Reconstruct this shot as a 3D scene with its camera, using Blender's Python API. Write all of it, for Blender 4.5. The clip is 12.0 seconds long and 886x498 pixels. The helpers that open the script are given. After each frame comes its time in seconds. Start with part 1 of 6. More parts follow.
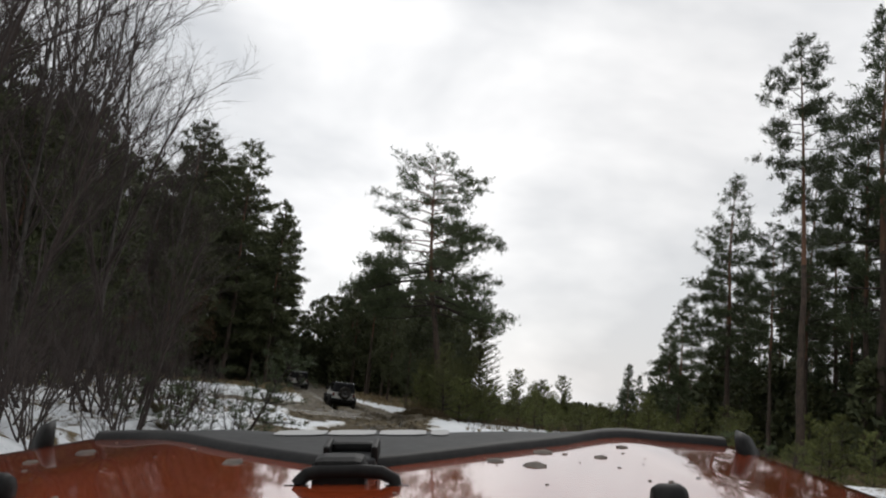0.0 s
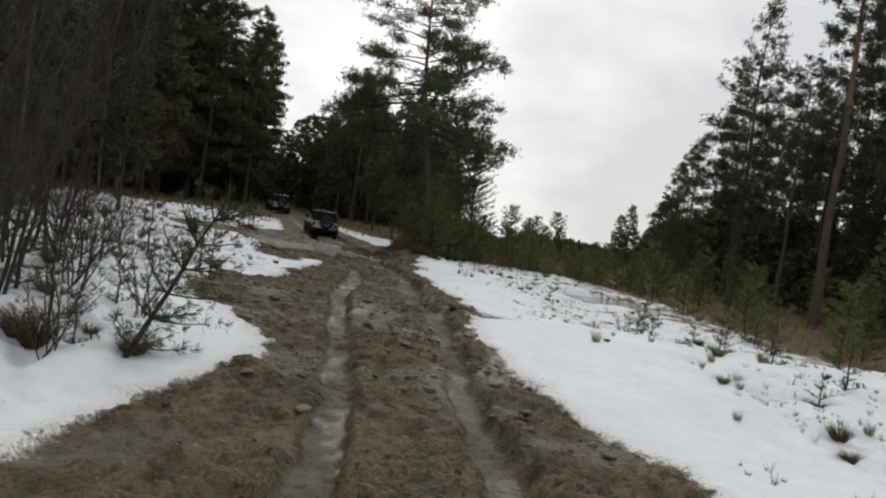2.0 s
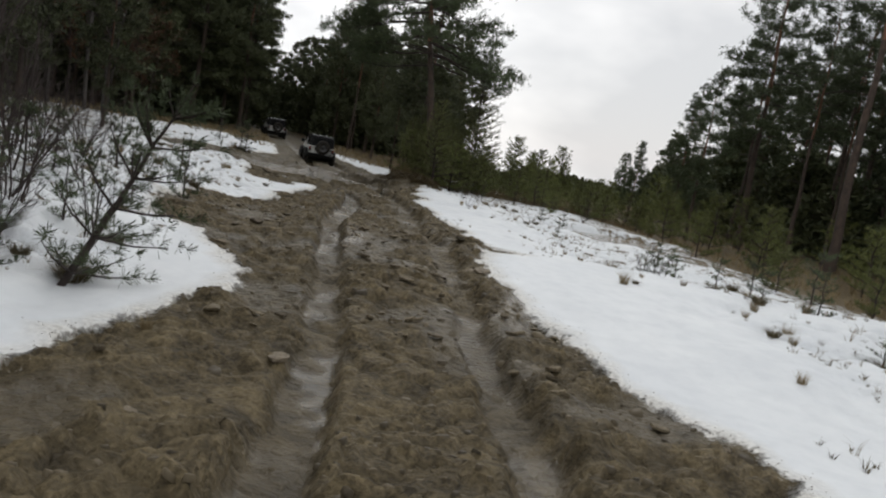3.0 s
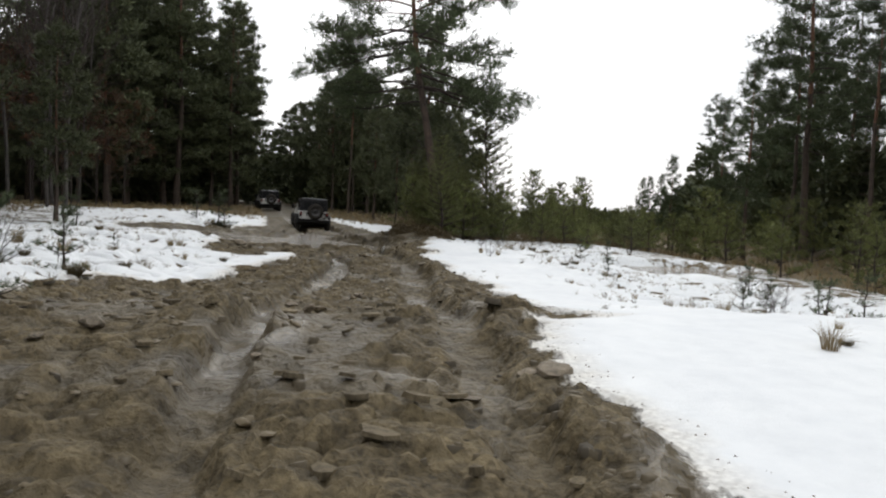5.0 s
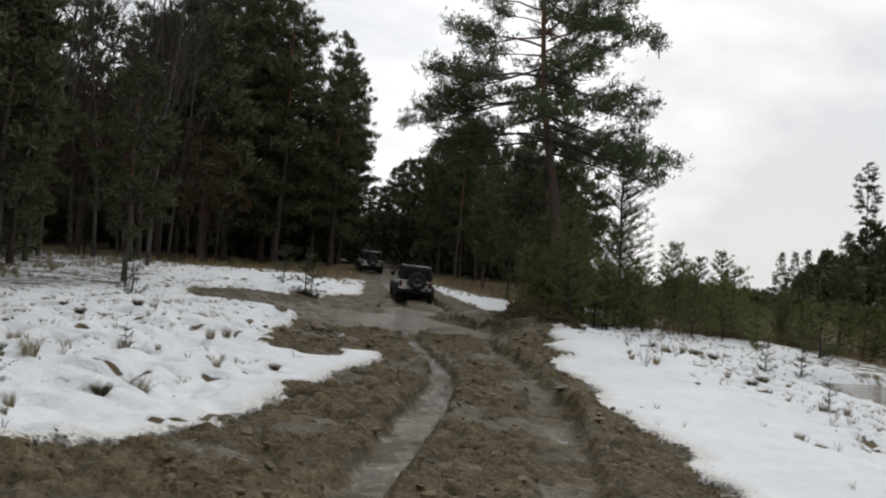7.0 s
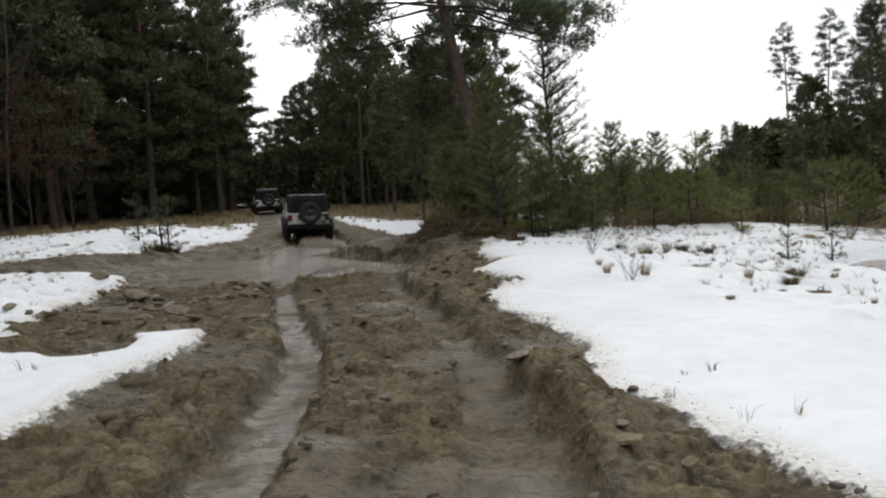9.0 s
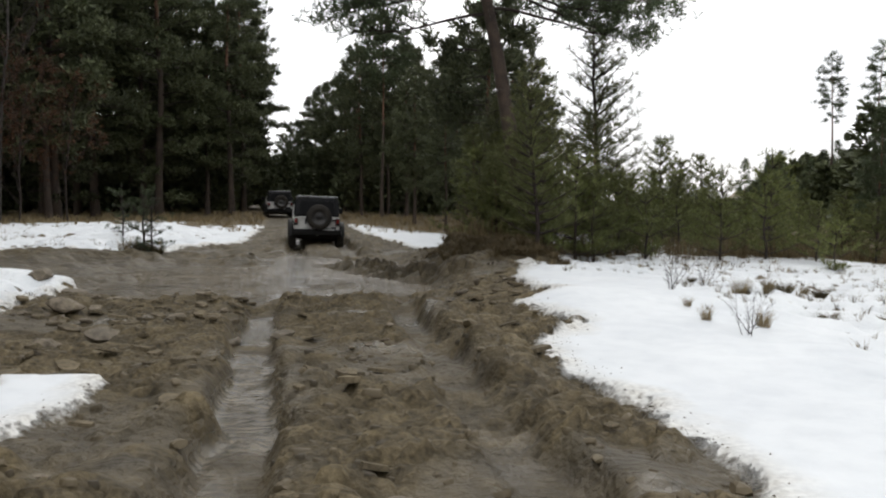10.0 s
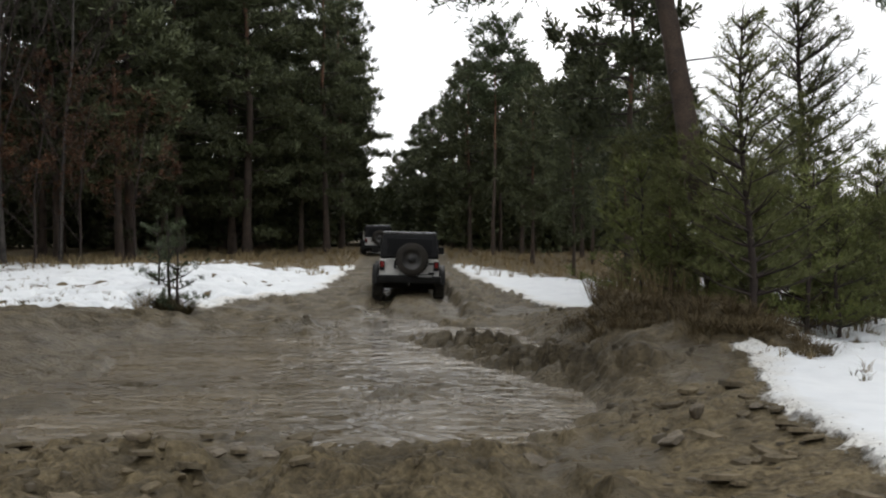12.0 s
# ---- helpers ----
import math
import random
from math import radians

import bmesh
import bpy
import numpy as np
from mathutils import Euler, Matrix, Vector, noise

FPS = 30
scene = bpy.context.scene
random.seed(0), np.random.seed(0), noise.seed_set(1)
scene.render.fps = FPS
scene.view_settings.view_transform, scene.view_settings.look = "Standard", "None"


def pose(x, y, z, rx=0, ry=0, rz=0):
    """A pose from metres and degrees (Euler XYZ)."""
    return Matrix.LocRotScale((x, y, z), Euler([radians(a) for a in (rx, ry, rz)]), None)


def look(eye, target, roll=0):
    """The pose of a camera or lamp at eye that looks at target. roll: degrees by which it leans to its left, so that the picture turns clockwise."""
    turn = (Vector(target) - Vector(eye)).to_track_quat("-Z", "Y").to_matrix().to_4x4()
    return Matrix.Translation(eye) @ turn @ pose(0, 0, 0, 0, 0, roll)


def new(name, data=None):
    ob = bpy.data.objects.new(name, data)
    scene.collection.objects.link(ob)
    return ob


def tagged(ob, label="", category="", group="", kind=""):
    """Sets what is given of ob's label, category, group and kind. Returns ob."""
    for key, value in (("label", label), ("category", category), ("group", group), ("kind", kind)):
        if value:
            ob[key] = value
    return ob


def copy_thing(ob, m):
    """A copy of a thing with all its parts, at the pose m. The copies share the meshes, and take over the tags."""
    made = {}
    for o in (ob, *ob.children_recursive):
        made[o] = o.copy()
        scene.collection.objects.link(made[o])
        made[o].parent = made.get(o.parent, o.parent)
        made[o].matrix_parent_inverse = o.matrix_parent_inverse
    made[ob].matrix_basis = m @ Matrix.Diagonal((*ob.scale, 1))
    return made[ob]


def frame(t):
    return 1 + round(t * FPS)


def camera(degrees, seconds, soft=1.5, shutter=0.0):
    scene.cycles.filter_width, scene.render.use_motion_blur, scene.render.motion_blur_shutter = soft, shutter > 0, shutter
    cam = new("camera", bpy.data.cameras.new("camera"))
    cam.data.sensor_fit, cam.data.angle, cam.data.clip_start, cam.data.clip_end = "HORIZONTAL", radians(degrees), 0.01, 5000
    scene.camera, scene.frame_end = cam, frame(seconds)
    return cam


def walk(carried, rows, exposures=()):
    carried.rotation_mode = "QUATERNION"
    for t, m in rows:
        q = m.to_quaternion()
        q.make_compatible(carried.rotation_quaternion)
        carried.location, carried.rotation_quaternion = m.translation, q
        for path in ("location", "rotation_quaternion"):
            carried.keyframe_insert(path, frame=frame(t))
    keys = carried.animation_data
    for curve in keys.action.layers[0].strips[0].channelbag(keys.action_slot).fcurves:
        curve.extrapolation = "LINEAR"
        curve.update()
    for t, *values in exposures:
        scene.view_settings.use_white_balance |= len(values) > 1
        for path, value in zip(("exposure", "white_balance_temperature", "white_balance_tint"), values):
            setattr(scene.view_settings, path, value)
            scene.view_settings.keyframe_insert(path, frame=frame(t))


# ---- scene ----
cam = camera(57.3, 12.0, soft=2.1)
PATH = [
    (0.0, (-0.156, -1.184, 1.359), (0.017, 3.755, 2.118), 5.68),
    (0.5, (-0.188, -0.046, 1.590), (-0.100, 4.921, 2.155), 5.91),
    (1.0, (-0.139, 1.373, 1.769), (0.001, 6.358, 2.139), 7.06),
    (1.5, (-0.081, 2.498, 1.835), (0.127, 7.486, 2.127), 5.17),
    (2.0, (-0.127, 3.558, 1.806), (0.241, 8.536, 1.515), 8.23),
    (2.5, (-0.172, 4.442, 1.664), (0.257, 9.379, 0.995), 10.59),
    (4.5, (0.308, 9.746, 0.963), (0.823, 14.668, 0.250), 6.45),
    (5.0, (0.425, 11.499, 0.848), (0.722, 16.478, 0.488), 2.38),
    (5.5, (0.428, 13.063, 0.896), (0.487, 18.063, 0.852), -1.19),
    (6.0, (0.237, 14.611, 1.021), (0.088, 19.595, 1.392), 2.35),
    (6.5, (0.152, 16.097, 1.121), (-0.152, 21.076, 1.456), 0.88),
    (7.0, (-0.021, 17.687, 1.240), (-0.392, 22.673, 1.210), 4.69),
    (7.5, (0.057, 19.185, 1.234), (-0.201, 24.155, 0.746), 0.39),
    (9.5, (0.403, 26.129, 0.443), (0.530, 31.109, 0.006), -3.49),
    (10.0, (0.255, 27.832, 0.375), (0.257, 32.819, 0.006), -0.04),
    (10.5, (0.237, 29.425, 0.342), (0.224, 34.408, -0.069), -0.49),
    (11.0, (0.048, 30.996, 0.415), (-0.134, 35.990, 0.258), 1.75),
    (11.5, (-0.061, 32.653, 0.419), (-0.421, 37.640, 0.372), -1.16),
    (12.0, (-0.310, 34.564, 0.360), (-0.984, 39.516, 0.200), -0.41),
]
walk(cam, [(t, look(eye, target, roll)) for t, eye, target, roll in PATH], [(0.0, 0.0), (1.5, 0.0), (2.5, -0.05), (4.5, 0.55), (5.0, 0.5), (5.5, 0.35), (6.5, 0.02), (7.0, 0.1), (7.5, 0.08), (9.5, 0.6), (11.0, 0.62), (12.0, 0.65)])

# ---- sky and light ----
world = bpy.data.worlds.new("overcast_sky")
scene.world = world
world.use_nodes = True
wn, wl = world.node_tree.nodes, world.node_tree.links
wn.clear()
w_out = wn.new("ShaderNodeOutputWorld")
w_bg = wn.new("ShaderNodeBackground")
w_sky = wn.new("ShaderNodeTexSky")
w_sky.sky_type, w_sky.sun_disc = "NISHITA", False
w_sky.sun_elevation, w_sky.sun_rotation = radians(24), radians(20)
w_tc = wn.new("ShaderNodeTexCoord")
w_map = wn.new("ShaderNodeMapping")
w_map.inputs["Scale"].default_value = (1.0, 1.0, 2.2)
w_map.inputs["Location"].default_value = (0.35, 0.1, 0.55)
w_noise = wn.new("ShaderNodeTexNoise")
w_noise.inputs["Scale"].default_value = 1.9
w_noise.inputs["Detail"].default_value = 5.0
w_noise.inputs["Roughness"].default_value = 0.5
w_noise.inputs["Distortion"].default_value = 0.25
w_ramp = wn.new("ShaderNodeValToRGB")
w_ramp.color_ramp.elements[0].position, w_ramp.color_ramp.elements[0].color = 0.40, (0.60, 0.62, 0.65, 1)
w_ramp.color_ramp.elements[1].position, w_ramp.color_ramp.elements[1].color = 0.60, (0.98, 0.98, 0.985, 1)
w_scale = wn.new("ShaderNodeMixRGB")
w_scale.blend_type = "MULTIPLY"
w_scale.inputs["Fac"].default_value = 1.0
w_scale.inputs[2].default_value = (0.10, 0.10, 0.10, 1)
w_mix = wn.new("ShaderNodeMixRGB")
w_mix.inputs["Fac"].default_value = 0.97
wl.new(w_tc.outputs["Generated"], w_map.inputs["Vector"])
wl.new(w_map.outputs["Vector"], w_noise.inputs["Vector"])
wl.new(w_noise.outputs["Fac"], w_ramp.inputs["Fac"])
wl.new(w_sky.outputs["Color"], w_scale.inputs[1])
wl.new(w_scale.outputs["Color"], w_mix.inputs[1])
wl.new(w_ramp.outputs["Color"], w_mix.inputs[2])
wl.new(w_mix.outputs["Color"], w_bg.inputs["Color"])
wl.new(w_bg.outputs["Background"], w_out.inputs["Surface"])
w_bg.inputs["Strength"].default_value = 1.1

sun_data = bpy.data.lights.new("sun", "SUN")
sun_data.energy, sun_data.angle, sun_data.color = 0.6, radians(35), (1.0, 0.97, 0.92)
sun = new("sun", sun_data)
sun.matrix_world = look((10, 60, 40), (0, 20, 0))

# ---- materials ----


def nodes_of(name):
    m = bpy.data.materials.new(name)
    m.use_nodes = True
    n, l = m.node_tree.nodes, m.node_tree.links
    return m, n, l, n["Principled BSDF"]


def coat(name, a, b, rough=0.7, scale=6.0, fine=60.0, bump=0.3, dist=0.01, metallic=0.0, rand=0.0, spec=0.5, contrast=(0.35, 0.65)):
    """A surface of two colours mixed by noise at two scales, with fine relief."""
    m, n, l, p = nodes_of(name)
    tc = n.new("ShaderNodeTexCoord")
    big, small = n.new("ShaderNodeTexNoise"), n.new("ShaderNodeTexNoise")
    big.inputs["Scale"].default_value, small.inputs["Scale"].default_value = scale, fine
    big.inputs["Detail"].default_value = small.inputs["Detail"].default_value = 4.0
    mid = n.new("ShaderNodeMixRGB")
    mid.inputs["Fac"].default_value = 0.4
    ramp = n.new("ShaderNodeValToRGB")
    ramp.color_ramp.elements[0].position, ramp.color_ramp.elements[1].position = contrast
    ramp.color_ramp.elements[0].color, ramp.color_ramp.elements[1].color = (*a, 1), (*b, 1)
    l.new(tc.outputs["Object"], big.inputs["Vector"])
    l.new(tc.outputs["Object"], small.inputs["Vector"])
    l.new(big.outputs["Fac"], mid.inputs[1])
    l.new(small.outputs["Fac"], mid.inputs[2])
    l.new(mid.outputs["Color"], ramp.inputs["Fac"])
    last = ramp.outputs["Color"]
    if rand:
        info, hsv, mr = n.new("ShaderNodeObjectInfo"), n.new("ShaderNodeHueSaturation"), n.new("ShaderNodeMapRange")
        mr.inputs["To Min"].default_value, mr.inputs["To Max"].default_value = 1 - rand, 1 + rand
        l.new(info.outputs["Random"], mr.inputs["Value"])
        l.new(mr.outputs["Result"], hsv.inputs["Value"])
        l.new(last, hsv.inputs["Color"])
        last = hsv.outputs["Color"]
    l.new(last, p.inputs["Base Color"])
    bn = n.new("ShaderNodeBump")
    bn.inputs["Strength"].default_value, bn.inputs["Distance"].default_value = bump, dist
    l.new(small.outputs["Fac"], bn.inputs["Height"])
    l.new(bn.outputs["Normal"], p.inputs["Normal"])
    p.inputs["Roughness"].default_value, p.inputs["Metallic"].default_value = rough, metallic
    p.inputs["Specular IOR Level"].default_value = spec
    return m


def leafy(name, a, b, rand=0.3, rough=0.65):
    """Foliage whose colour varies from clump to clump and from tree to tree."""
    m, n, l, p = nodes_of(name)
    geo, info = n.new("ShaderNodeNewGeometry"), n.new("ShaderNodeObjectInfo")
    ramp, hsv, mr = n.new("ShaderNodeValToRGB"), n.new("ShaderNodeHueSaturation"), n.new("ShaderNodeMapRange")
    ramp.color_ramp.elements[0].color, ramp.color_ramp.elements[1].color = (*a, 1), (*b, 1)
    mr.inputs["To Min"].default_value, mr.inputs["To Max"].default_value = 1 - rand, 1 + rand
    l.new(geo.outputs["Random Per Island"], ramp.inputs["Fac"])
    l.new(info.outputs["Random"], mr.inputs["Value"])
    l.new(mr.outputs["Result"], hsv.inputs["Value"])
    l.new(ramp.outputs["Color"], hsv.inputs["Color"])
    l.new(hsv.outputs["Color"], p.inputs["Base Color"])
    p.inputs["Roughness"].default_value = rough
    p.inputs["Specular IOR Level"].default_value = 0.25
    return m


def plain(name, colour, rough=0.5, metallic=0.0, spec=0.5):
    m, n, l, p = nodes_of(name)
    p.inputs["Base Color"].default_value = (*colour, 1)
    p.inputs["Roughness"].default_value, p.inputs["Metallic"].default_value = rough, metallic
    p.inputs["Specular IOR Level"].default_value = spec
    return m


NEEDLE = leafy("pine_needles", (0.044, 0.058, 0.029), (0.084, 0.106, 0.050))
NEEDLE_DARK = leafy("spruce_needles", (0.050, 0.058, 0.031), (0.100, 0.112, 0.053))
NEEDLE_THICKET = leafy("thicket_needles", (0.060, 0.068, 0.025), (0.122, 0.126, 0.046))
NEEDLE_YOUNG = leafy("young_pine_needles", (0.080, 0.094, 0.029), (0.165, 0.176, 0.056))
BARK_LOW = coat("pine_bark_grey", (0.034, 0.026, 0.021), (0.090, 0.062, 0.046), 0.9, 3.0, 25.0, 0.8, 0.02)
BARK_RED = coat("pine_bark_red", (0.085, 0.045, 0.028), (0.175, 0.090, 0.052), 0.85, 2.0, 20.0, 0.6, 0.015)
TWIG = coat("twig_bark", (0.020, 0.014, 0.012), (0.050, 0.034, 0.028), 0.85, 5.0, 40.0, 0.3, 0.005)
BIRCH_BARK = coat("birch_bark", (0.018, 0.014, 0.012), (0.066, 0.056, 0.049), 0.7, 2.5, 9.0, 0.3, 0.005, contrast=(0.40, 0.52))
DRY_LEAF = leafy("dry_beech_leaves", (0.050, 0.023, 0.011), (0.105, 0.047, 0.020))
DRY_GRASS = leafy("dry_grass", (0.13, 0.098, 0.05), (0.30, 0.23, 0.125), 0.2)
HEATH = leafy("brown_heath", (0.046, 0.037, 0.017), (0.125, 0.098, 0.046), 0.2)
HUMMOCK = leafy("brown_hummock_grass", (0.055, 0.040, 0.018), (0.150, 0.110, 0.054), 0.2)
STONE = coat("muddy_stone", (0.07, 0.056, 0.038), (0.21, 0.17, 0.118), 0.75, 5.0, 40.0, 0.5, 0.01, rand=0.25)
SLAB = coat("torn_earth_slab", (0.066, 0.052, 0.032), (0.180, 0.145, 0.092), 0.7, 4.0, 40.0, 0.6, 0.012, rand=0.35, spec=0.2)
CLOD = leafy("mud_clod", (0.040, 0.031, 0.018), (0.120, 0.094, 0.056), 0.1, 0.55)


def ground_material():
    """Snow, wet mud, and forest floor, laid out by the sheet's own attributes, with edges broken up by noise."""
    m, n, l, p = nodes_of("snow_and_mud")
    tc = n.new("ShaderNodeTexCoord")

    def noise_at(scale, detail=4.0, rough=0.55):
        t = n.new("ShaderNodeTexNoise")
        t.inputs["Scale"].default_value, t.inputs["Detail"].default_value, t.inputs["Roughness"].default_value = scale, detail, rough
        l.new(tc.outputs["Object"], t.inputs["Vector"])
        return t.outputs["Fac"]

    def ramp_of(fac, p0, c0, p1, c1):
        r = n.new("ShaderNodeValToRGB")
        r.color_ramp.elements[0].position, r.color_ramp.elements[0].color = p0, (*c0, 1)
        r.color_ramp.elements[1].position, r.color_ramp.elements[1].color = p1, (*c1, 1)
        l.new(fac, r.inputs["Fac"])
        return r.outputs["Color"]

    def mix(fac, a, b):
        x = n.new("ShaderNodeMixRGB")
        l.new(fac, x.inputs["Fac"])
        l.new(a, x.inputs[1])
        l.new(b, x.inputs[2])
        return x.outputs["Color"]

    def attr(name):
        a = n.new("ShaderNodeAttribute")
        a.attribute_name = name
        return a.outputs["Fac"]

    def calc(op, a, b):
        x = n.new("ShaderNodeMath")
        x.operation = op
        for k, v in enumerate((a, b)):
            if isinstance(v, float):
                x.inputs[k].default_value = v
            else:
                l.new(v, x.inputs[k])
        x.use_clamp = True
        return x.outputs["Value"]

    def sharpen(a, fac, k, lo=0.42, hi=0.58):
        s = n.new("ShaderNodeMath")
        s.operation = "MULTIPLY_ADD"
        l.new(fac, s.inputs[0])
        s.inputs[1].default_value = k
        off = n.new("ShaderNodeMath")
        off.operation = "SUBTRACT"
        l.new(a, off.inputs[0])
        off.inputs[1].default_value = k / 2
        l.new(off.outputs["Value"], s.inputs[2])
        mr = n.new("ShaderNodeMapRange")
        mr.inputs["From Min"].default_value, mr.inputs["From Max"].default_value = lo, hi
        l.new(s.outputs["Value"], mr.inputs["Value"])
        return mr.outputs["Result"]

    big, mid, fine, tiny = noise_at(0.7), noise_at(4.0), noise_at(22.0), noise_at(120.0, 2.0)
    mud = mix(big, ramp_of(mid, 0.36, (0.034, 0.026, 0.0138), 0.64, (0.126, 0.098, 0.054)), ramp_of(fine, 0.36, (0.038, 0.029, 0.0155), 0.66, (0.170, 0.133, 0.076)))
    tone = n.new("ShaderNodeMapRange")
    tone.inputs["To Min"].default_value, tone.inputs["To Max"].default_value = 0.50, 1.40
    l.new(attr("tone"), tone.inputs["Value"])
    toned = n.new("ShaderNodeMixRGB")
    toned.blend_type = "MULTIPLY"
    toned.inputs["Fac"].default_value = 1.0
    l.new(mud, toned.inputs[1])
    l.new(tone.outputs["Result"], toned.inputs[2])
    mud = toned.outputs["Color"]
    wet = attr("wet")
    wet_mud = ramp_of(mid, 0.3, (0.046, 0.037, 0.0225), 0.7, (0.112, 0.090, 0.056))
    mud = mix(calc("MULTIPLY", wet, 0.85), mud, wet_mud)
    snow = mix(calc('MULTIPLY', fine, 0.5), ramp_of(big, 0.3, (0.66, 0.685, 0.71), 0.7, (0.76, 0.78, 0.79)), ramp_of(mid, 0.3, (0.56, 0.575, 0.59), 0.6, (0.78, 0.79, 0.79)))
    litter = mix(fine, ramp_of(mid, 0.35, (0.06, 0.042, 0.024), 0.65, (0.15, 0.11, 0.06)), ramp_of(tiny, 0.3, (0.05, 0.045, 0.022), 0.7, (0.22, 0.165, 0.09)))
    m_edge = sharpen(attr("snow"), mix(tiny, fine, mid), 0.55, 0.45, 0.55)
    bare = sharpen(attr("litter"), mix(fine, noise_at(0.9), mid), 1.5, 0.47, 0.6)
    m_snow = calc("MULTIPLY", m_edge, calc("SUBTRACT", 1.0, bare))
    m_floor = calc("MULTIPLY", m_edge, bare)
    colour = mix(m_snow, mix(m_floor, mud, litter), snow)
    grime = n.new("ShaderNodeMapRange")
    grime.inputs["From Min"].default_value, grime.inputs["From Max"].default_value = 0.95, 0.55
    l.new(attr("snow"), grime.inputs["Value"])
    dirty = mix(calc("MULTIPLY", grime.outputs["Result"], mid), snow, ramp_of(fine, 0.35, (0.26, 0.21, 0.14), 0.65, (0.72, 0.68, 0.60)))
    colour = mix(m_snow, mix(m_floor, mud, litter), dirty)
    l.new(colour, p.inputs["Base Color"])
    film = calc("MULTIPLY", attr("film"), calc("SUBTRACT", 1.0, m_snow))
    rough = n.new("ShaderNodeMapRange")
    rough.inputs["To Min"].default_value, rough.inputs["To Max"].default_value = 0.66, 0.42
    l.new(calc("MULTIPLY", wet, calc("SUBTRACT", 1.0, m_snow)), rough.inputs["Value"])
    slick = n.new("ShaderNodeMix")
    l.new(film, slick.inputs[0])
    l.new(rough.outputs["Result"], slick.inputs[2])
    slick.inputs[3].default_value = 0.07
    l.new(slick.outputs[0], p.inputs["Roughness"])
    gloss = n.new("ShaderNodeMapRange")
    gloss.inputs["To Min"].default_value, gloss.inputs["To Max"].default_value = 0.16, 0.5
    l.new(calc("ADD", calc("MULTIPLY", wet, 0.35), film), gloss.inputs["Value"])
    l.new(gloss.outputs["Result"], p.inputs["Specular IOR Level"])
    dry = calc("SUBTRACT", 1.0, calc("MULTIPLY", film, 0.85))
    earth = calc("MULTIPLY", calc("SUBTRACT", 1.1, m_snow), dry)

    def relief(height_of, strength, dist, under=None):
        b = n.new("ShaderNodeBump")
        b.inputs["Strength"].default_value, b.inputs["Distance"].default_value = strength, dist
        l.new(height_of, b.inputs["Height"])
        if under is not None:
            l.new(under, b.inputs["Normal"])
        return b.outputs["Normal"]

    crumbs = n.new("ShaderNodeTexVoronoi")
    crumbs.inputs["Scale"].default_value = 11.0
    warped = n.new("ShaderNodeVectorMath")
    warped.operation = "MULTIPLY_ADD"
    bend = n.new("ShaderNodeTexNoise")
    bend.inputs["Scale"].default_value = 9.0
    l.new(tc.outputs["Object"], bend.inputs["Vector"])
    l.new(bend.outputs["Color"], warped.inputs[0])
    warped.inputs[1].default_value = (0.10, 0.10, 0.10)
    l.new(tc.outputs["Object"], warped.inputs[2])
    l.new(warped.outputs["Vector"], crumbs.inputs["Vector"])
    wave = n.new("ShaderNodeTexWave")
    wave.wave_type, wave.bands_direction = "BANDS", "Y"
    wave.inputs["Scale"].default_value, wave.inputs["Distortion"].default_value, wave.inputs["Detail"].default_value = 4.0, 7.0, 4.0
    l.new(tc.outputs["Object"], wave.inputs["Vector"])
    # lumps of earth, lumpy snow on the banks, tread marks along the ruts, fine grain
    last = relief(calc("MULTIPLY", fine, earth), 1.0, 0.034)
    last = relief(calc("MULTIPLY", crumbs.outputs["Distance"], calc("MULTIPLY", earth, calc("SUBTRACT", 1.0, calc("MULTIPLY", wet, 0.6)))), 0.7, 0.024, last)
    last = relief(calc("MULTIPLY", noise_at(5.5, 3.0), calc("MULTIPLY", attr("litter"), m_snow)), 1.0, 0.16, last)
    last = relief(calc("MULTIPLY", wave.outputs["Fac"], wet), 0.45, 0.014, last)
    last = relief(tiny, 0.6, 0.006, last)
    l.new(last, p.inputs["Normal"])
    return m


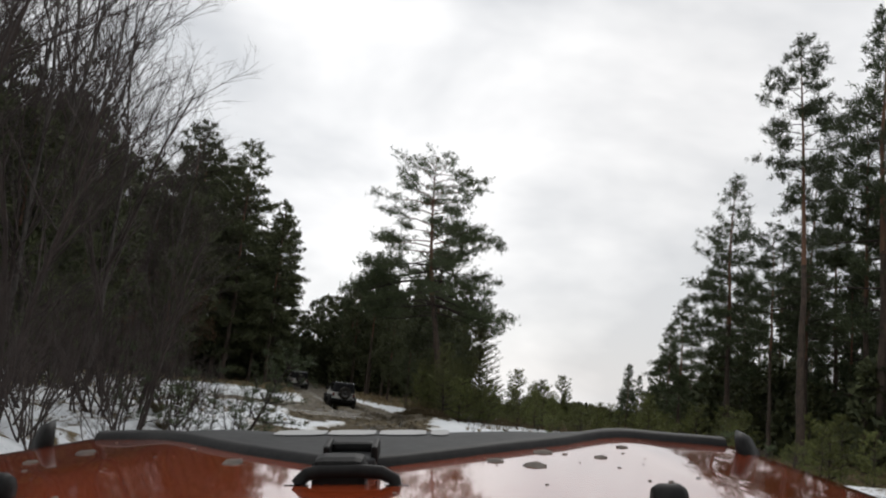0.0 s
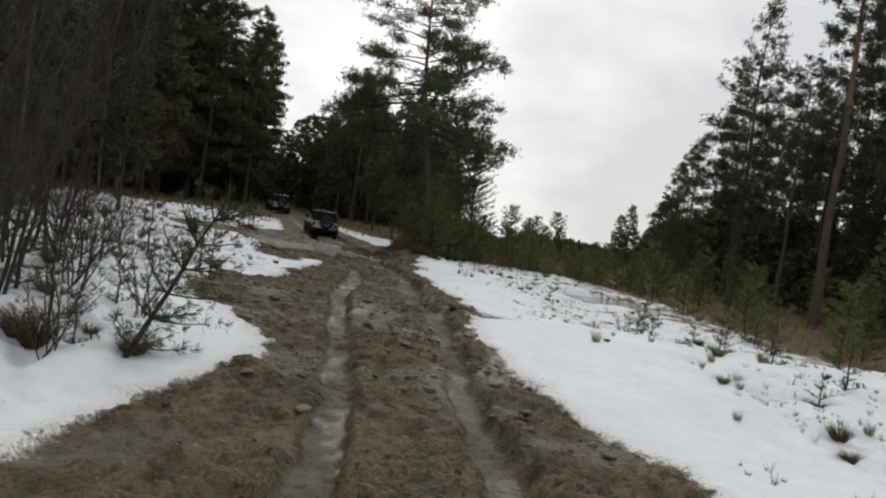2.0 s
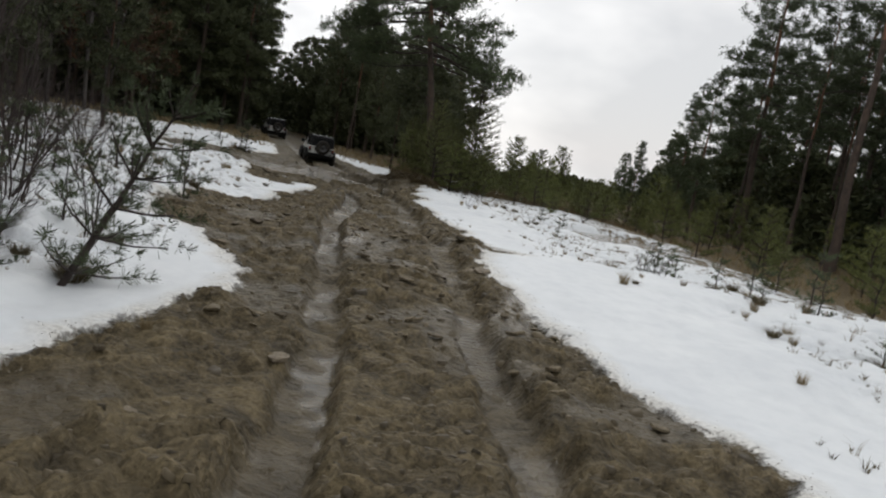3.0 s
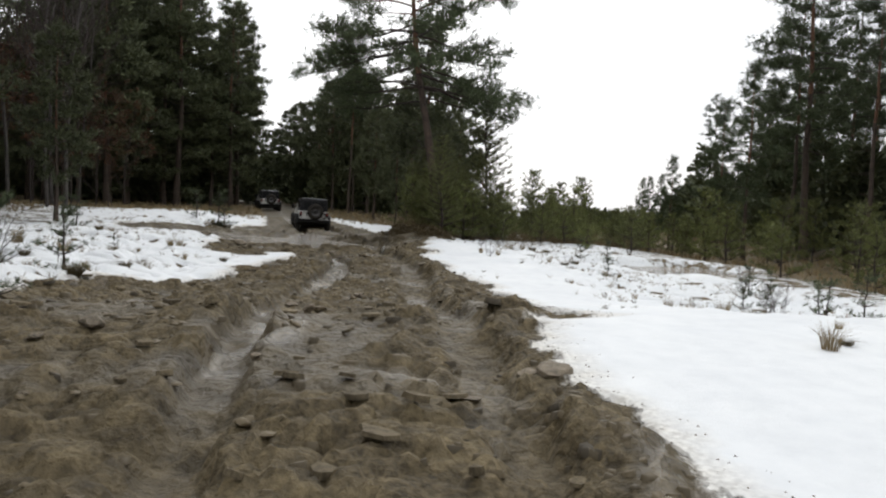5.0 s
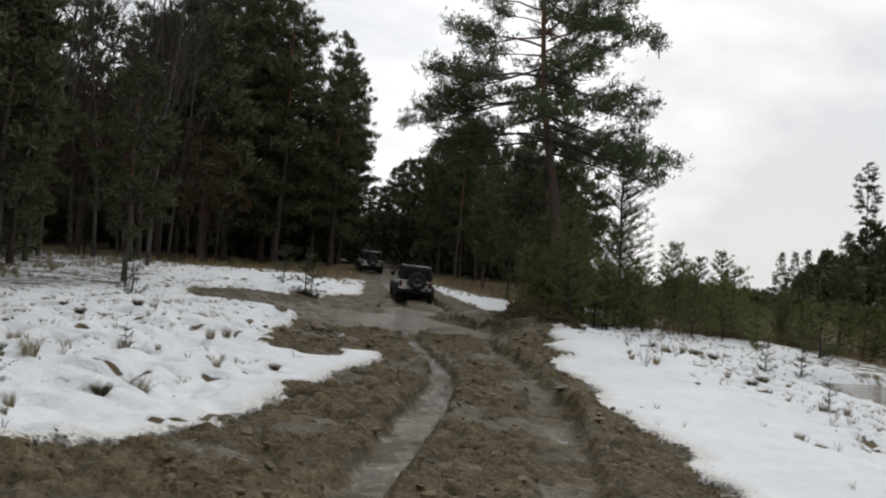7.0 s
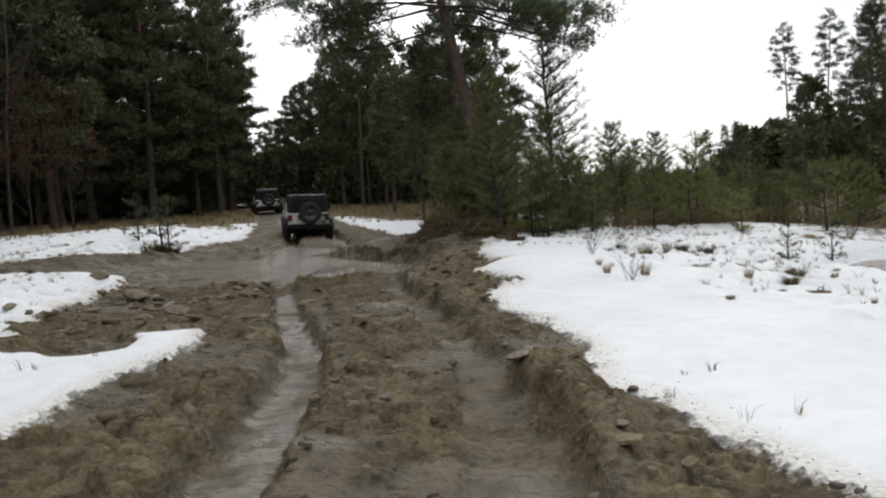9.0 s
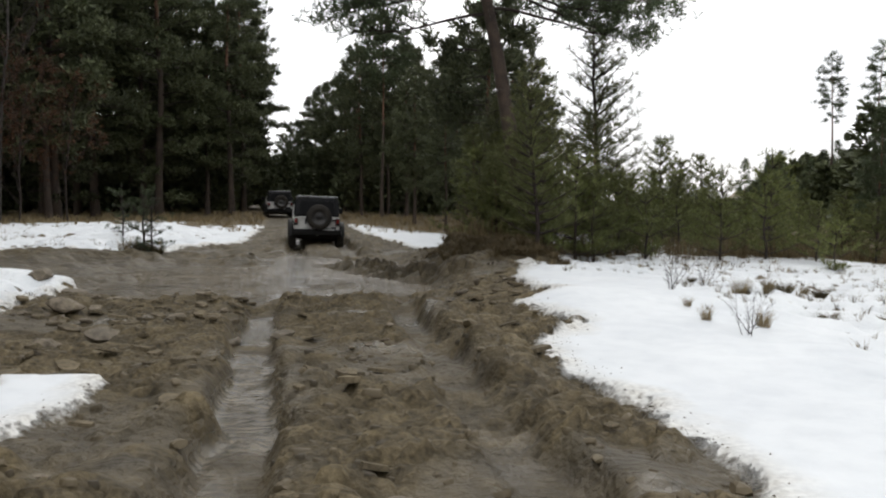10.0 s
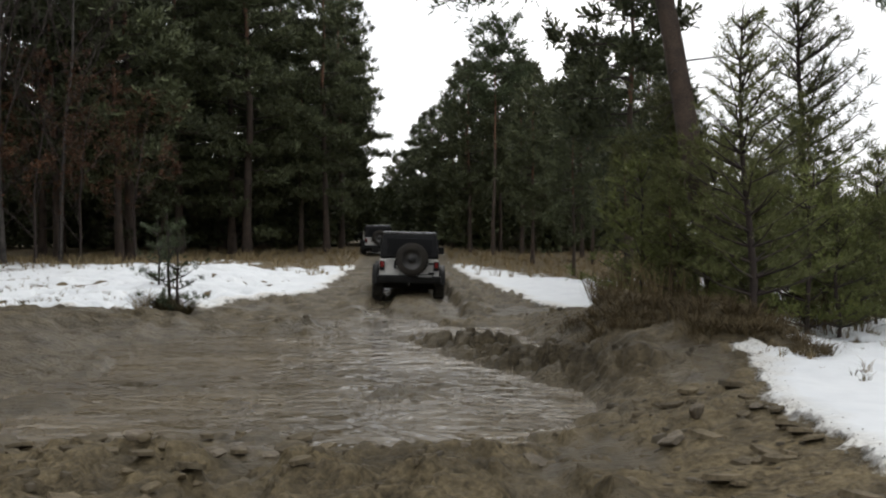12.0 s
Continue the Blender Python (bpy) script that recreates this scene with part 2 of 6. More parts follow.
def water_material():
    m, n, l, p = nodes_of("muddy_water")
    tc, stretch = n.new("ShaderNodeTexCoord"), n.new("ShaderNodeMapping")
    stretch.inputs["Scale"].default_value = (0.45, 1.0, 1.0)
    l.new(tc.outputs["Object"], stretch.inputs["Vector"])
    ripple, swell, cloud = [n.new("ShaderNodeTexNoise") for k in range(3)]
    for t, scale, detail, bent in ((ripple, 6.0, 3.0, 1.5), (swell, 2.2, 3.0, 1.4), (cloud, 0.9, 4.0, 0.6)):
        t.inputs["Scale"].default_value, t.inputs["Detail"].default_value, t.inputs["Distortion"].default_value = scale, detail, bent
        l.new(stretch.outputs["Vector"], t.inputs["Vector"])
    ramp = n.new("ShaderNodeValToRGB")
    ramp.color_ramp.elements[0].position, ramp.color_ramp.elements[1].position = 0.3, 0.7
    ramp.color_ramp.elements[0].color, ramp.color_ramp.elements[1].color = (0.062, 0.048, 0.029, 1), (0.150, 0.118, 0.074, 1)
    b1, b2 = n.new("ShaderNodeBump"), n.new("ShaderNodeBump")
    b1.inputs["Strength"].default_value, b1.inputs["Distance"].default_value = 1.0, 0.15
    b2.inputs["Strength"].default_value, b2.inputs["Distance"].default_value = 1.0, 0.03
    l.new(cloud.outputs["Fac"], ramp.inputs["Fac"])
    l.new(ramp.outputs["Color"], p.inputs["Base Color"])
    l.new(swell.outputs["Fac"], b1.inputs["Height"])
    l.new(ripple.outputs["Fac"], b2.inputs["Height"])
    l.new(b1.outputs["Normal"], b2.inputs["Normal"])
    l.new(b2.outputs["Normal"], p.inputs["Normal"])
    p.inputs["Roughness"].default_value = 0.04
    return m


GROUND, WATER = ground_material(), water_material()

# ---- shape helpers ----


def part(name, bm, material, parent=None, label="", smooth=False):
    """Links a bmesh as one mesh object under a thing or a part."""
    data = bpy.data.meshes.new(name)
    bm.to_mesh(data)
    bm.free()
    if smooth:
        data.shade_smooth()
    data.materials.append(material)
    ob = new(name, data)
    if parent is not None:
        ob.parent = parent
    return tagged(ob, label)


def raw(name, verts, faces, material, parent=None, smooth=False, label=""):
    """The same from arrays of corners and of triangles or quads."""
    verts, faces = np.asarray(verts, np.float32), np.asarray(faces, np.int32)
    data = bpy.data.meshes.new(name)
    data.vertices.add(len(verts))
    data.vertices.foreach_set("co", verts.ravel())
    k = faces.shape[1]
    data.loops.add(faces.size)
    data.loops.foreach_set("vertex_index", faces.ravel())
    data.polygons.add(len(faces))
    data.polygons.foreach_set("loop_start", np.arange(len(faces), dtype=np.int32) * k)
    data.update(calc_edges=True)
    if smooth:
        data.shade_smooth()
    data.materials.append(material)
    ob = new(name, data)
    if parent is not None:
        ob.parent = parent
    return tagged(ob, label)


class Tubes:
    """Collects tapered branches, each a ring-swept line, into one mesh."""

    def __init__(self):
        self.v, self.f = [], []

    def add(self, pts, radii, sides=5):
        pts = np.asarray(pts, float)
        base = sum(len(v) for v in self.v)
        way = np.gradient(pts, axis=0)
        way /= np.linalg.norm(way, axis=1, keepdims=True) + 1e-9
        ref = np.where(np.abs(way[:, 2:3]) > 0.9, [[1.0, 0, 0]], [[0, 0, 1.0]])
        u = np.cross(way, ref)
        u /= np.linalg.norm(u, axis=1, keepdims=True) + 1e-9
        w = np.cross(way, u)
        ang = np.arange(sides) * 2 * math.pi / sides
        ring = pts[:, None] + np.asarray(radii)[:, None, None] * (np.cos(ang)[None, :, None] * u[:, None] + np.sin(ang)[None, :, None] * w[:, None])
        self.v.append(ring.reshape(-1, 3))
        k = len(pts)
        i, j = np.meshgrid(np.arange(k - 1), np.arange(sides), indexing="ij")
        a, b = base + i * sides + j, base + i * sides + (j + 1) % sides
        self.f.append(np.stack([a, b, b + sides, a + sides], -1).reshape(-1, 4))

    def link(self, name, material, parent, smooth=True, label=""):
        return raw(name, np.concatenate(self.v), np.concatenate(self.f), material, parent, smooth, label)


def spikes(rng, centres, ways, length, width, count, spread=0.75):
    """Needle clumps: count thin blades at each centre, splayed round its direction. Returns corners and triangles."""
    k = len(centres)
    c = np.repeat(centres, count, 0)
    d = np.repeat(ways, count, 0) + rng.normal(0, spread, (k * count, 3))
    d /= np.linalg.norm(d, axis=1, keepdims=True) + 1e-9
    side = np.cross(d, rng.normal(0, 1, d.shape))
    side /= np.linalg.norm(side, axis=1, keepdims=True) + 1e-9
    ln = length * rng.uniform(0.6, 1.25, (k * count, 1))
    wd = width * rng.uniform(0.7, 1.3, (k * count, 1))
    out = (np.arange(k * count) % 3 > 0)[:, None]
    a, b = np.where(out, c + d * ln - side * wd, c - side * wd), np.where(out, c + d * ln * 0.85 + side * wd, c + side * wd)
    v = np.stack([a, b, np.where(out, c, c + d * ln)], 1).reshape(-1, 3)
    return v, np.arange(k * count * 3).reshape(-1, 3)

# ---- the lie of the land ----


def hashed(ix, iy, seed):
    h = (ix * 374761393 + iy * 668265263 + seed * 974634533) & 0x7FFFFFFF
    h = ((h ^ (h >> 13)) * 1274126177) & 0x7FFFFFFF
    return ((h ^ (h >> 16)) & 0xFFFF) / 65535.0


def vnoise(x, y, scale, seed=0):
    """Smooth noise from -1 to 1 with bumps about scale metres wide."""
    x, y = np.asarray(x, float) / scale, np.asarray(y, float) / scale
    ix, iy = np.floor(x).astype(np.int64), np.floor(y).astype(np.int64)
    fx, fy = x - ix, y - iy
    fx, fy = fx * fx * (3 - 2 * fx), fy * fy * (3 - 2 * fy)
    a, b = hashed(ix, iy, seed), hashed(ix + 1, iy, seed)
    c, d = hashed(ix, iy + 1, seed), hashed(ix + 1, iy + 1, seed)
    return 2 * ((a * (1 - fx) + b * fx) * (1 - fy) + (c * (1 - fx) + d * fx) * fy) - 1


def step(x, lo, hi):
    t = np.clip((np.asarray(x, float) - lo) / (hi - lo), 0, 1)
    return t * t * (3 - 2 * t)


LINE_Y = [-40, -12, -6, -1.2, 0, 1.4, 2.5, 3.5, 4.4, 7, 9.7, 11.5, 13, 14.6, 16, 17.7, 19.2, 22, 26, 29, 32, 35, 38, 41, 45, 50, 60, 83, 120]
LINE_Z = [-1.2, -0.9, -0.7, -0.25, 0, 0.17, 0.24, 0.2, 0.05, -0.4, -0.66, -0.77, -0.73, -0.6, -0.5, -0.38, -0.4, -0.75, -1.15, -1.22, -1.2, -1.22, -1.32, -1.48, -1.56, -1.58, -1.53, -1.43, -1.5]
# middle of the track
MID_Y = [-40, 4, 10, 13, 16, 26, 30, 35, 40, 52, 68, 83, 113, 160, 400]
MID_X = [0, 0.1, 0.3, 0.35, 0.25, -0.05, -0.25, -0.65, -1.5, -3.5, -6.3, -9.2, -17, -31, -104]
# mud's edges
RIGHT_Y = [-10, 0, 6, 10, 11.8, 13, 14.3, 15.4, 16.5, 17.8, 18.6, 19.1, 19.5, 20.2, 23.3, 25, 28.5, 29.6, 30.4, 32, 34.8, 35.6, 36.6, 37.2, 38.1, 38.6, 39.4, 40.5, 41.4, 43.9, 47.5, 48.5, 55, 61.4, 70, 83, 113, 160]
RIGHT_X = [2.4, 2.6, 3.0, 3.4, 3.2, 2.5, 2.3, 1.85, 1.65, 1.55, 1.75, 2.45, 2.3, 2.1, 2.3, 2.4, 2.3, 2.1, 1.75, 1.75, 1.25, 1.25, 1.7, 1.5, 1.2, 1.85, 1.6, 1.5, 1.4, 1.9, 2.2, 0.5, -1.4, -3.1, -4.9, -7.2, -15, -29]
LEFT_Y = [-10, 0, 5, 8, 10, 11, 12, 12.4, 12.8, 14.3, 14.9, 15.6, 16.6, 16.9, 18.5, 20.8, 22.3, 24.0, 25.0, 25.6, 27.6, 29.4, 29.9, 30.2, 32.0, 33.2, 33.9, 34.1, 35.6, 38.5, 40.5, 41.8, 42.3, 43.9, 47.4, 48.1, 48.8, 50.5, 52.5, 56.3, 68, 83, 113, 160]
LEFT_X = [-2.6, -2.6, -2.7, -2.7, -2.6, -2.5, -2.5, -2.1, -1.9, -1.5, -1.45, -1.85, -2.4, -3.1, -3.4, -3.75, -4.0, -4.2, -3.65, -3.3, -3.1, -3.0, -3.3, -2.65, -2.5, -2.15, -2.2, -4.7, -5.07, -5.3, -5.7, -6.1, -7.8, -10.5, -11.5, -10, -8.4, -7.6, -7.3, -6.6, -8.6, -11.5, -19.5, -33]
# the two wheel ruts: middle and half width along the track
RUT_LEFT = [(-40, -0.6, 0.24), (8, -0.5, 0.24), (10.3, -0.40, 0.25), (12.7, -0.42, 0.18), (15.5, -0.56, 0.15), (17, -0.66, 0.15), (22, -1.0, 0.2), (25.7, -1.14, 0.28), (28, -1.03, 0.33), (30, -0.95, 0.30), (31.6, -0.90, 0.23), (33.2, -1.05, 0.24), (34.4, -1.32, 0.22), (36.2, -1.70, 0.22), (37.3, -1.95, 0.22), (41, -2.6, 0.22), (52, -4.1, 0.25), (83, -10, 0.25), (160, -32, 0.25)]
RUT_RIGHT = [(-40, 1.1, 0.2), (8, 1.2, 0.22), (11.1, 1.26, 0.21), (13.7, 1.15, 0.14), (15.2, 1.1, 0.13), (20, 0.95, 0.2), (25, 0.8, 0.33), (28, 0.83, 0.36), (30.4, 0.82, 0.34), (31.5, 0.8, 0.2), (32.7, 0.63, 0.19), (34.4, 0.3, 0.18), (36, 0.1, 0.17), (41, -0.6, 0.2), (52, -2.6, 0.22), (83, -8.4, 0.22), (160, -30.4, 0.22)]
fine_y = np.arange(-60, 420, 0.25)


def eased(ys, xs, width):
    k = np.hanning(max(3, int(width / 0.25) | 1))
    v = np.interp(fine_y, ys, xs)
    pad = len(k) // 2
    return np.convolve(np.pad(v, pad, mode="edge"), k / k.sum(), mode="valid")


line_z, mid_x = eased(LINE_Y, LINE_Z, 3.5), eased(MID_Y, MID_X, 6)
(left_x, left_w), (right_x, right_w) = [[eased([r[0] for r in rut], [r[k] for r in rut], 2.0) for k in (1, 2)] for rut in (RUT_LEFT, RUT_RIGHT)]


def track_mid(y):
    return np.interp(y, fine_y, mid_x)


def broad(x, y):
    """The undisturbed ground without snow, clods or ruts."""
    x, y = np.asarray(x, float), np.asarray(y, float)
    z = np.interp(y, fine_y, line_z) + 0.10
    off = x - np.interp(y, fine_y, mid_x)
    z = z - 0.22 * step(off, 4, 7.5) * step(y, 10, 26) - 0.42 * step(off, 11.5, 18) * step(y, 8, 28)
    z = z + 0.34 * step(-off, 2.6, 6.5) * (1 - step(y, 60, 75))
    z = z + 0.27 * step(off, 1.6, 3.2) * step(y, 35, 39) * (1 - step(y, 47, 55))
    way_out = x / np.maximum(y, 1.0)
    z = z - 0.05 * np.maximum(y - 85, 0) * step(way_out, 0.06, 0.13) * (1 - step(way_out, 0.31, 0.36))
    z = z + 0.10 * vnoise(x, y, 9, 3) * step(np.abs(off), 3, 8) + 0.35 * vnoise(x, y, 40, 5) * step(np.abs(off), 14, 40)
    return z


def snow_share(x, y):
    """0 in the mud, 1 on the snow; past the edges it fades into bare litter under the trees."""
    edge = 0.16 * vnoise(x, y, 0.9, 11) + 0.09 * vnoise(x, y, 0.3, 12) + 0.05 * vnoise(x, y, 0.12, 13)
    right = x - np.interp(y, RIGHT_Y, RIGHT_X) + edge
    left = np.interp(y, LEFT_Y, LEFT_X) - x + edge
    on = np.maximum(right, left)
    s = step(on, -0.05, 0.09)
    soft = np.clip(0.5 + on / 0.8, 0, 1)
    clump = np.maximum(1.0 - np.hypot((x - 0.9) / 1.2, (y - 46.6) / 1.2), 1.0 - np.hypot((x - 1.9) / 0.9, (y - 45.1) / 0.9)) + 0.7 * vnoise(x, y, 0.5, 17)
    gap = 1.0 - np.hypot((x + 3.75) / 1.15, (y - 33.55) / 0.62) + 0.3 * vnoise(x, y, 0.5, 18)
    keep = (1 - step(clump, 0.0, 0.25)) * (1 - step(gap, 0.0, 0.2))
    return s * keep, soft * keep


def litter_share(x, y):
    off = x - track_mid(y)
    patch = 0.55 * vnoise(x, y, 2.2, 21) + 0.35 * vnoise(x, y, 0.7, 22) + 0.2 * vnoise(x, y, 0.25, 23)
    right = step(off - 10.2 + 1.6 * patch, -2.5, 2.5)
    left = step(-off - 9.5 - 0.12 * np.clip(40 - y, -15, 25) * 0 + 2.0 * patch, -3.0, 3.5)
    far = step(y + 5 * patch, 58, 66) * step(np.abs(off), 1.5, 4.0)
    # bare weedy spots, laid in the snow's dimples to paint in their shade too
    holes = 0.8 * step(vnoise(x, y, 0.24, 73) + 0.3 * vnoise(x, y, 0.42, 60), 0.56, 0.70) * step(y, 13, 17) * np.maximum(step(-off, 2.5, 3.4), 0.9 * step(off, 4.6, 6.0)) * (1 - step(y, 56, 62)) * step(vnoise(x, y, 1.9, 25), -0.4, 0.1)
    woods = np.maximum(step(off, 13, 17), step(y, 66, 70))
    bank = 0.27 * step(-off, 3.2, 5.0) + 0.27 * step(off, 3.8, 6.0) + 0.18 * step(-off, 3.5, 5.5) * (1 - step(y, 18, 25))
    return np.clip(np.maximum(np.maximum(np.maximum(right * 0.55, left * 0.5), far * 0.85), np.maximum(bank, holes)) + 0.6 * woods, 0, 1)


def basin(x, y):
    """1 in the middle of the flooded dip, falling to 0 at its rim."""
    wob = 0.10 * vnoise(x, y, 1.1, 31) + 0.08 * vnoise(x, y, 0.4, 32)
    a = 1 - np.hypot((x + 2.0) / 2.7, (y - 44.6) / 4.5) ** 2
    b = 1 - np.hypot((x + 6.2) / 4.8, (y - 43.9) / 4.1) ** 2
    c = 1 - np.hypot((x + 3.4) / 1.2, (y - 48.6) / 2.4) ** 2
    return step(np.maximum(np.maximum(a, b), c) + wob, -0.05, 0.5)


def plates(x, y, scale, seed):
    """Clods: cells with heights of their own and clefts between them, about scale metres wide."""
    px, py = x / scale, y / scale
    ix, iy = np.floor(px).astype(np.int64), np.floor(py).astype(np.int64)
    f1, f2, own = np.full(px.shape, 9.0), np.full(px.shape, 9.0), np.zeros(px.shape)
    for dx in (-1, 0, 1):
        for dy in (-1, 0, 1):
            cx, cy = ix + dx, iy + dy
            d = np.hypot(cx + hashed(cx, cy, seed) - px, cy + hashed(cx, cy, seed + 1) - py)
            near = d < f1
            f2 = np.where(near, f1, np.minimum(f2, d))
            own = np.where(near, hashed(cx, cy, seed + 2), own)
            f1 = np.where(near, d, f1)
    return own * step(f2 - f1, 0.0, 0.17), own


def rut_depth(x, y):
    """How far a spot lies in one of the two wheel ruts, the height of the banks pushed up beside them, and the standing water."""
    ragged = 0.055 * vnoise(x, y, 0.34, 44) + 0.03 * vnoise(x, y, 0.12, 45) + 0.05 * vnoise(x, y, 1.1, 48)
    lc, lw, rc, rw = [np.interp(y, fine_y, v) for v in (left_x, left_w, right_x, right_w)]
    off_l, off_r = x - lc + ragged, x - rc + ragged
    in_l = (1 - step(np.abs(off_l), lw * 0.75, lw * 0.8 + 0.13)) * (0.85 + 0.3 * vnoise(0 * y, y, 1.9, 47))
    in_r = (1 - step(np.abs(off_r), rw * 0.7, rw * 0.8 + 0.14)) * (0.62 + 0.35 * vnoise(0 * y, y, 2.2, 46))
    out_r, out_l, mid_l = off_r - rw, -off_l - lw, off_l - lw
    bank = step(out_r, 0.0, 0.15) * (1 - step(out_r, 0.22, 0.8)) * (0.85 + 0.5 * vnoise(x, y, 0.6, 49)) + 0.55 * step(out_l, 0.0, 0.14) * (1 - step(out_l, 0.16, 0.75)) * (0.7 + 0.6 * vnoise(x, y, 0.7, 50))
    bank = bank + 0.25 * step(mid_l, 0.0, 0.12) * (1 - step(mid_l, 0.14, 0.5)) * (0.6 + 0.8 * vnoise(x, y, 0.5, 54))
    ends = 1 - step(y, 39.2, 41.2) * (1 - step(y, 49, 51))
    soaked = 0.25 + 0.75 * step(y, 22, 26)
    film = in_l * step(vnoise(x, y * 0.7, 0.55, 55) + 0.5 * vnoise(x, y, 0.2, 56), 0.45 - 0.95 * soaked, 0.75 - 0.95 * soaked) + 0.5 * in_r * step(vnoise(x, y * 0.6, 0.7, 75) + 0.4 * vnoise(x, y, 0.2, 76), 0.1, 0.5)
    return np.clip(np.maximum(in_l, in_r) * ends, 0, 1), np.clip(bank, 0, 1.4) * ends, np.clip(film * ends, 0, 1)


def lie(x, y):
    """Height, snow, wetness and litter of the ground sheet."""
    x, y = np.asarray(x, float), np.asarray(y, float)
    (snow, soft), lit, bas = snow_share(x, y), litter_share(x, y), basin(x, y)
    off = x - track_mid(y)
    near = (1 - step(np.abs(off), 7, 14)) * step(y, 0, 6) * (1 - step(y, 55, 75))
    deep, bank, film = rut_depth(x, y)
    inroad = (1 - step(y, 52, 75)) * (1 - snow)
    wx, wy = x + 0.08 * vnoise(x, y, 0.4, 64), y + 0.08 * vnoise(x, y, 0.4, 65)
    rough = 0.06 * vnoise(x, y, 0.9, 51) + 0.05 * vnoise(x, y * 1.3, 0.36, 52) + 0.03 * np.abs(vnoise(x, y, 0.16, 53))
    (big_plate, tone_a), (small_plate, tone_b) = plates(wx, wy * 1.35, 0.38, 90), plates(wx, wy * 1.3, 0.17, 95)
    clods = 0.095 * big_plate * step(vnoise(x, y, 1.6, 66), -0.45, 0.25) + 0.075 * small_plate * step(vnoise(x, y, 1.1, 63), -0.8, 0.1)
    tone = 0.4 * tone_a + 0.6 * tone_b
    smear = step(vnoise(x, y, 1.1, 67) + 0.35 * vnoise(x, y, 0.35, 74), 0.25, 0.55)
    z = broad(x, y)
    churn = (1 - 0.6 * deep) * (1 - 0.35 * bas) * (1 - 0.45 * smear)
    z = z + (1 - snow) * near * (rough + clods) * churn - 0.05 * (1 - snow)
    z = z - 0.145 * deep * inroad * (1 - bas)
    z = z + 0.145 * bank * inroad * (1 - bas) * (0.8 + 0.55 * vnoise(x, y, 0.32, 68))
    low = -1.46 + 0.05 * vnoise(x, y, 0.5, 69)
    rim = np.exp(-(np.hypot((x + 3.6) / 7.5, (y - 45) / 6.0) ** 6))
    z = np.where((bas < 0.5) & (rim > 0.05), np.maximum(z, low * rim + z * (1 - rim)), z)
    z = z - 0.17 * bas * (1 - snow) * (0.75 + 0.5 * vnoise(x, y, 0.9, 70))
    ridge = np.exp(-(((x + 0.65 + (y - 45.2) * 0.66) / 0.62) ** 2) - ((y - 45.4) / 2.2) ** 4)
    lumps = 0.25 + 0.9 * big_plate + 0.5 * small_plate + 0.5 * vnoise(x, y, 0.6, 57)
    z = z + 0.46 * ridge * (1 - snow) * np.clip(lumps, 0.3, 1.0) + 0.16 * np.exp(-(((x + 4.6) / 0.9) ** 2) - ((y - 48.3) / 0.5) ** 2) * (0.5 + big_plate)
    hummock = np.exp(-(np.hypot((x - 1.0) / 1.1, (y - 47.0) / 1.1) ** 2)) + 0.9 * np.exp(-(np.hypot((x - 1.95) / 0.8, (y - 45.5) / 0.9) ** 2))
    z = z + 0.42 * hummock * (1 + 0.35 * vnoise(x, y, 0.6, 99))
    pond = step(1 - np.hypot((x - 9.8) / 2.7, (y - 37.8) / 2.4), 0.0, 0.30)
    z = z * (1 - pond) - 1.62 * pond
    z = z + snow * (1 - pond) * (0.05 + 0.035 * vnoise(x, y, 1.6, 58) + 0.018 * vnoise(x, y, 0.5, 59)) * (1 - 0.5 * lit)
    dimple = -np.maximum(vnoise(x, y, 0.42, 60), 0) + 0.6 * np.abs(vnoise(x, y, 0.8, 61)) - 0.5 * np.maximum(vnoise(x, y, 0.24, 73), 0.2)
    z = z + 0.26 * snow * (1 - pond) * step(np.maximum(off, -off + 0.5), 2.8, 5) * near * dimple * (0.25 + 0.75 * step(-off, 2.0, 3.6) + 0.5 * step(off, 4.5, 6.5))
    wet = np.clip(deep * (0.72 + 0.5 * vnoise(x, y, 0.5, 62)) + 0.7 * bas + 0.8 * smear * inroad + 0.3 * step(y, 40, 43), 0, 1) * (1 - snow)
    wet = np.clip(wet * (1 - 0.85 * np.sqrt(ridge)), 0, 1)
    sandy = np.exp(-(np.hypot((x - 1.5) / 1.7, (y - 40.6) / 2.6) ** 4))
    tone = np.clip(tone * (1 - 0.9 * np.sqrt(ridge)) + 0.4 * sandy, 0, 1)
    film = np.clip(film * inroad + 0.8 * smear * inroad * step(vnoise(x, y, 0.45, 77), 0.1, 0.5) * step(vnoise(x, y, 3.1, 78), -0.1, 0.3), 0, 1) * (1 - bas)
    return z, soft, wet, lit, tone, film


def spread(dense_lo, dense_hi, pitch, lo, hi, growth=1.16):
    mid = list(np.arange(dense_lo, dense_hi, pitch))
    a, s, right = mid[-1], pitch, []
    while a < hi:
        s *= growth
        a += s
        right.append(a)
    a, s, left = mid[0], pitch, []
    while a > lo:
        s *= growth
        a -= s
        left.append(a)
    return np.array(left[::-1] + mid + right)


gx = np.concatenate([spread(-13, -8, 0.16, -900, -13), np.arange(-8, -4.2, 0.085), np.arange(-4.2, 3.2, 0.045), np.arange(3.2, 7.5, 0.085), spread(7.5, 11, 0.16, 7.5, 900)])
gx = np.unique(np.round(gx, 3))
gy = np.concatenate([spread(6.5, 36.0, 0.05, -400, 6.5, 1.12), np.arange(36.0, 51.0, 0.065), spread(51.0, 66.0, 0.16, 51.0, 2500, 1.13)])
gy = np.unique(np.round(gy, 3))
gx, gy = gx[np.r_[True, np.diff(gx) > 0.02]], gy[np.r_[True, np.diff(gy) > 0.02]]
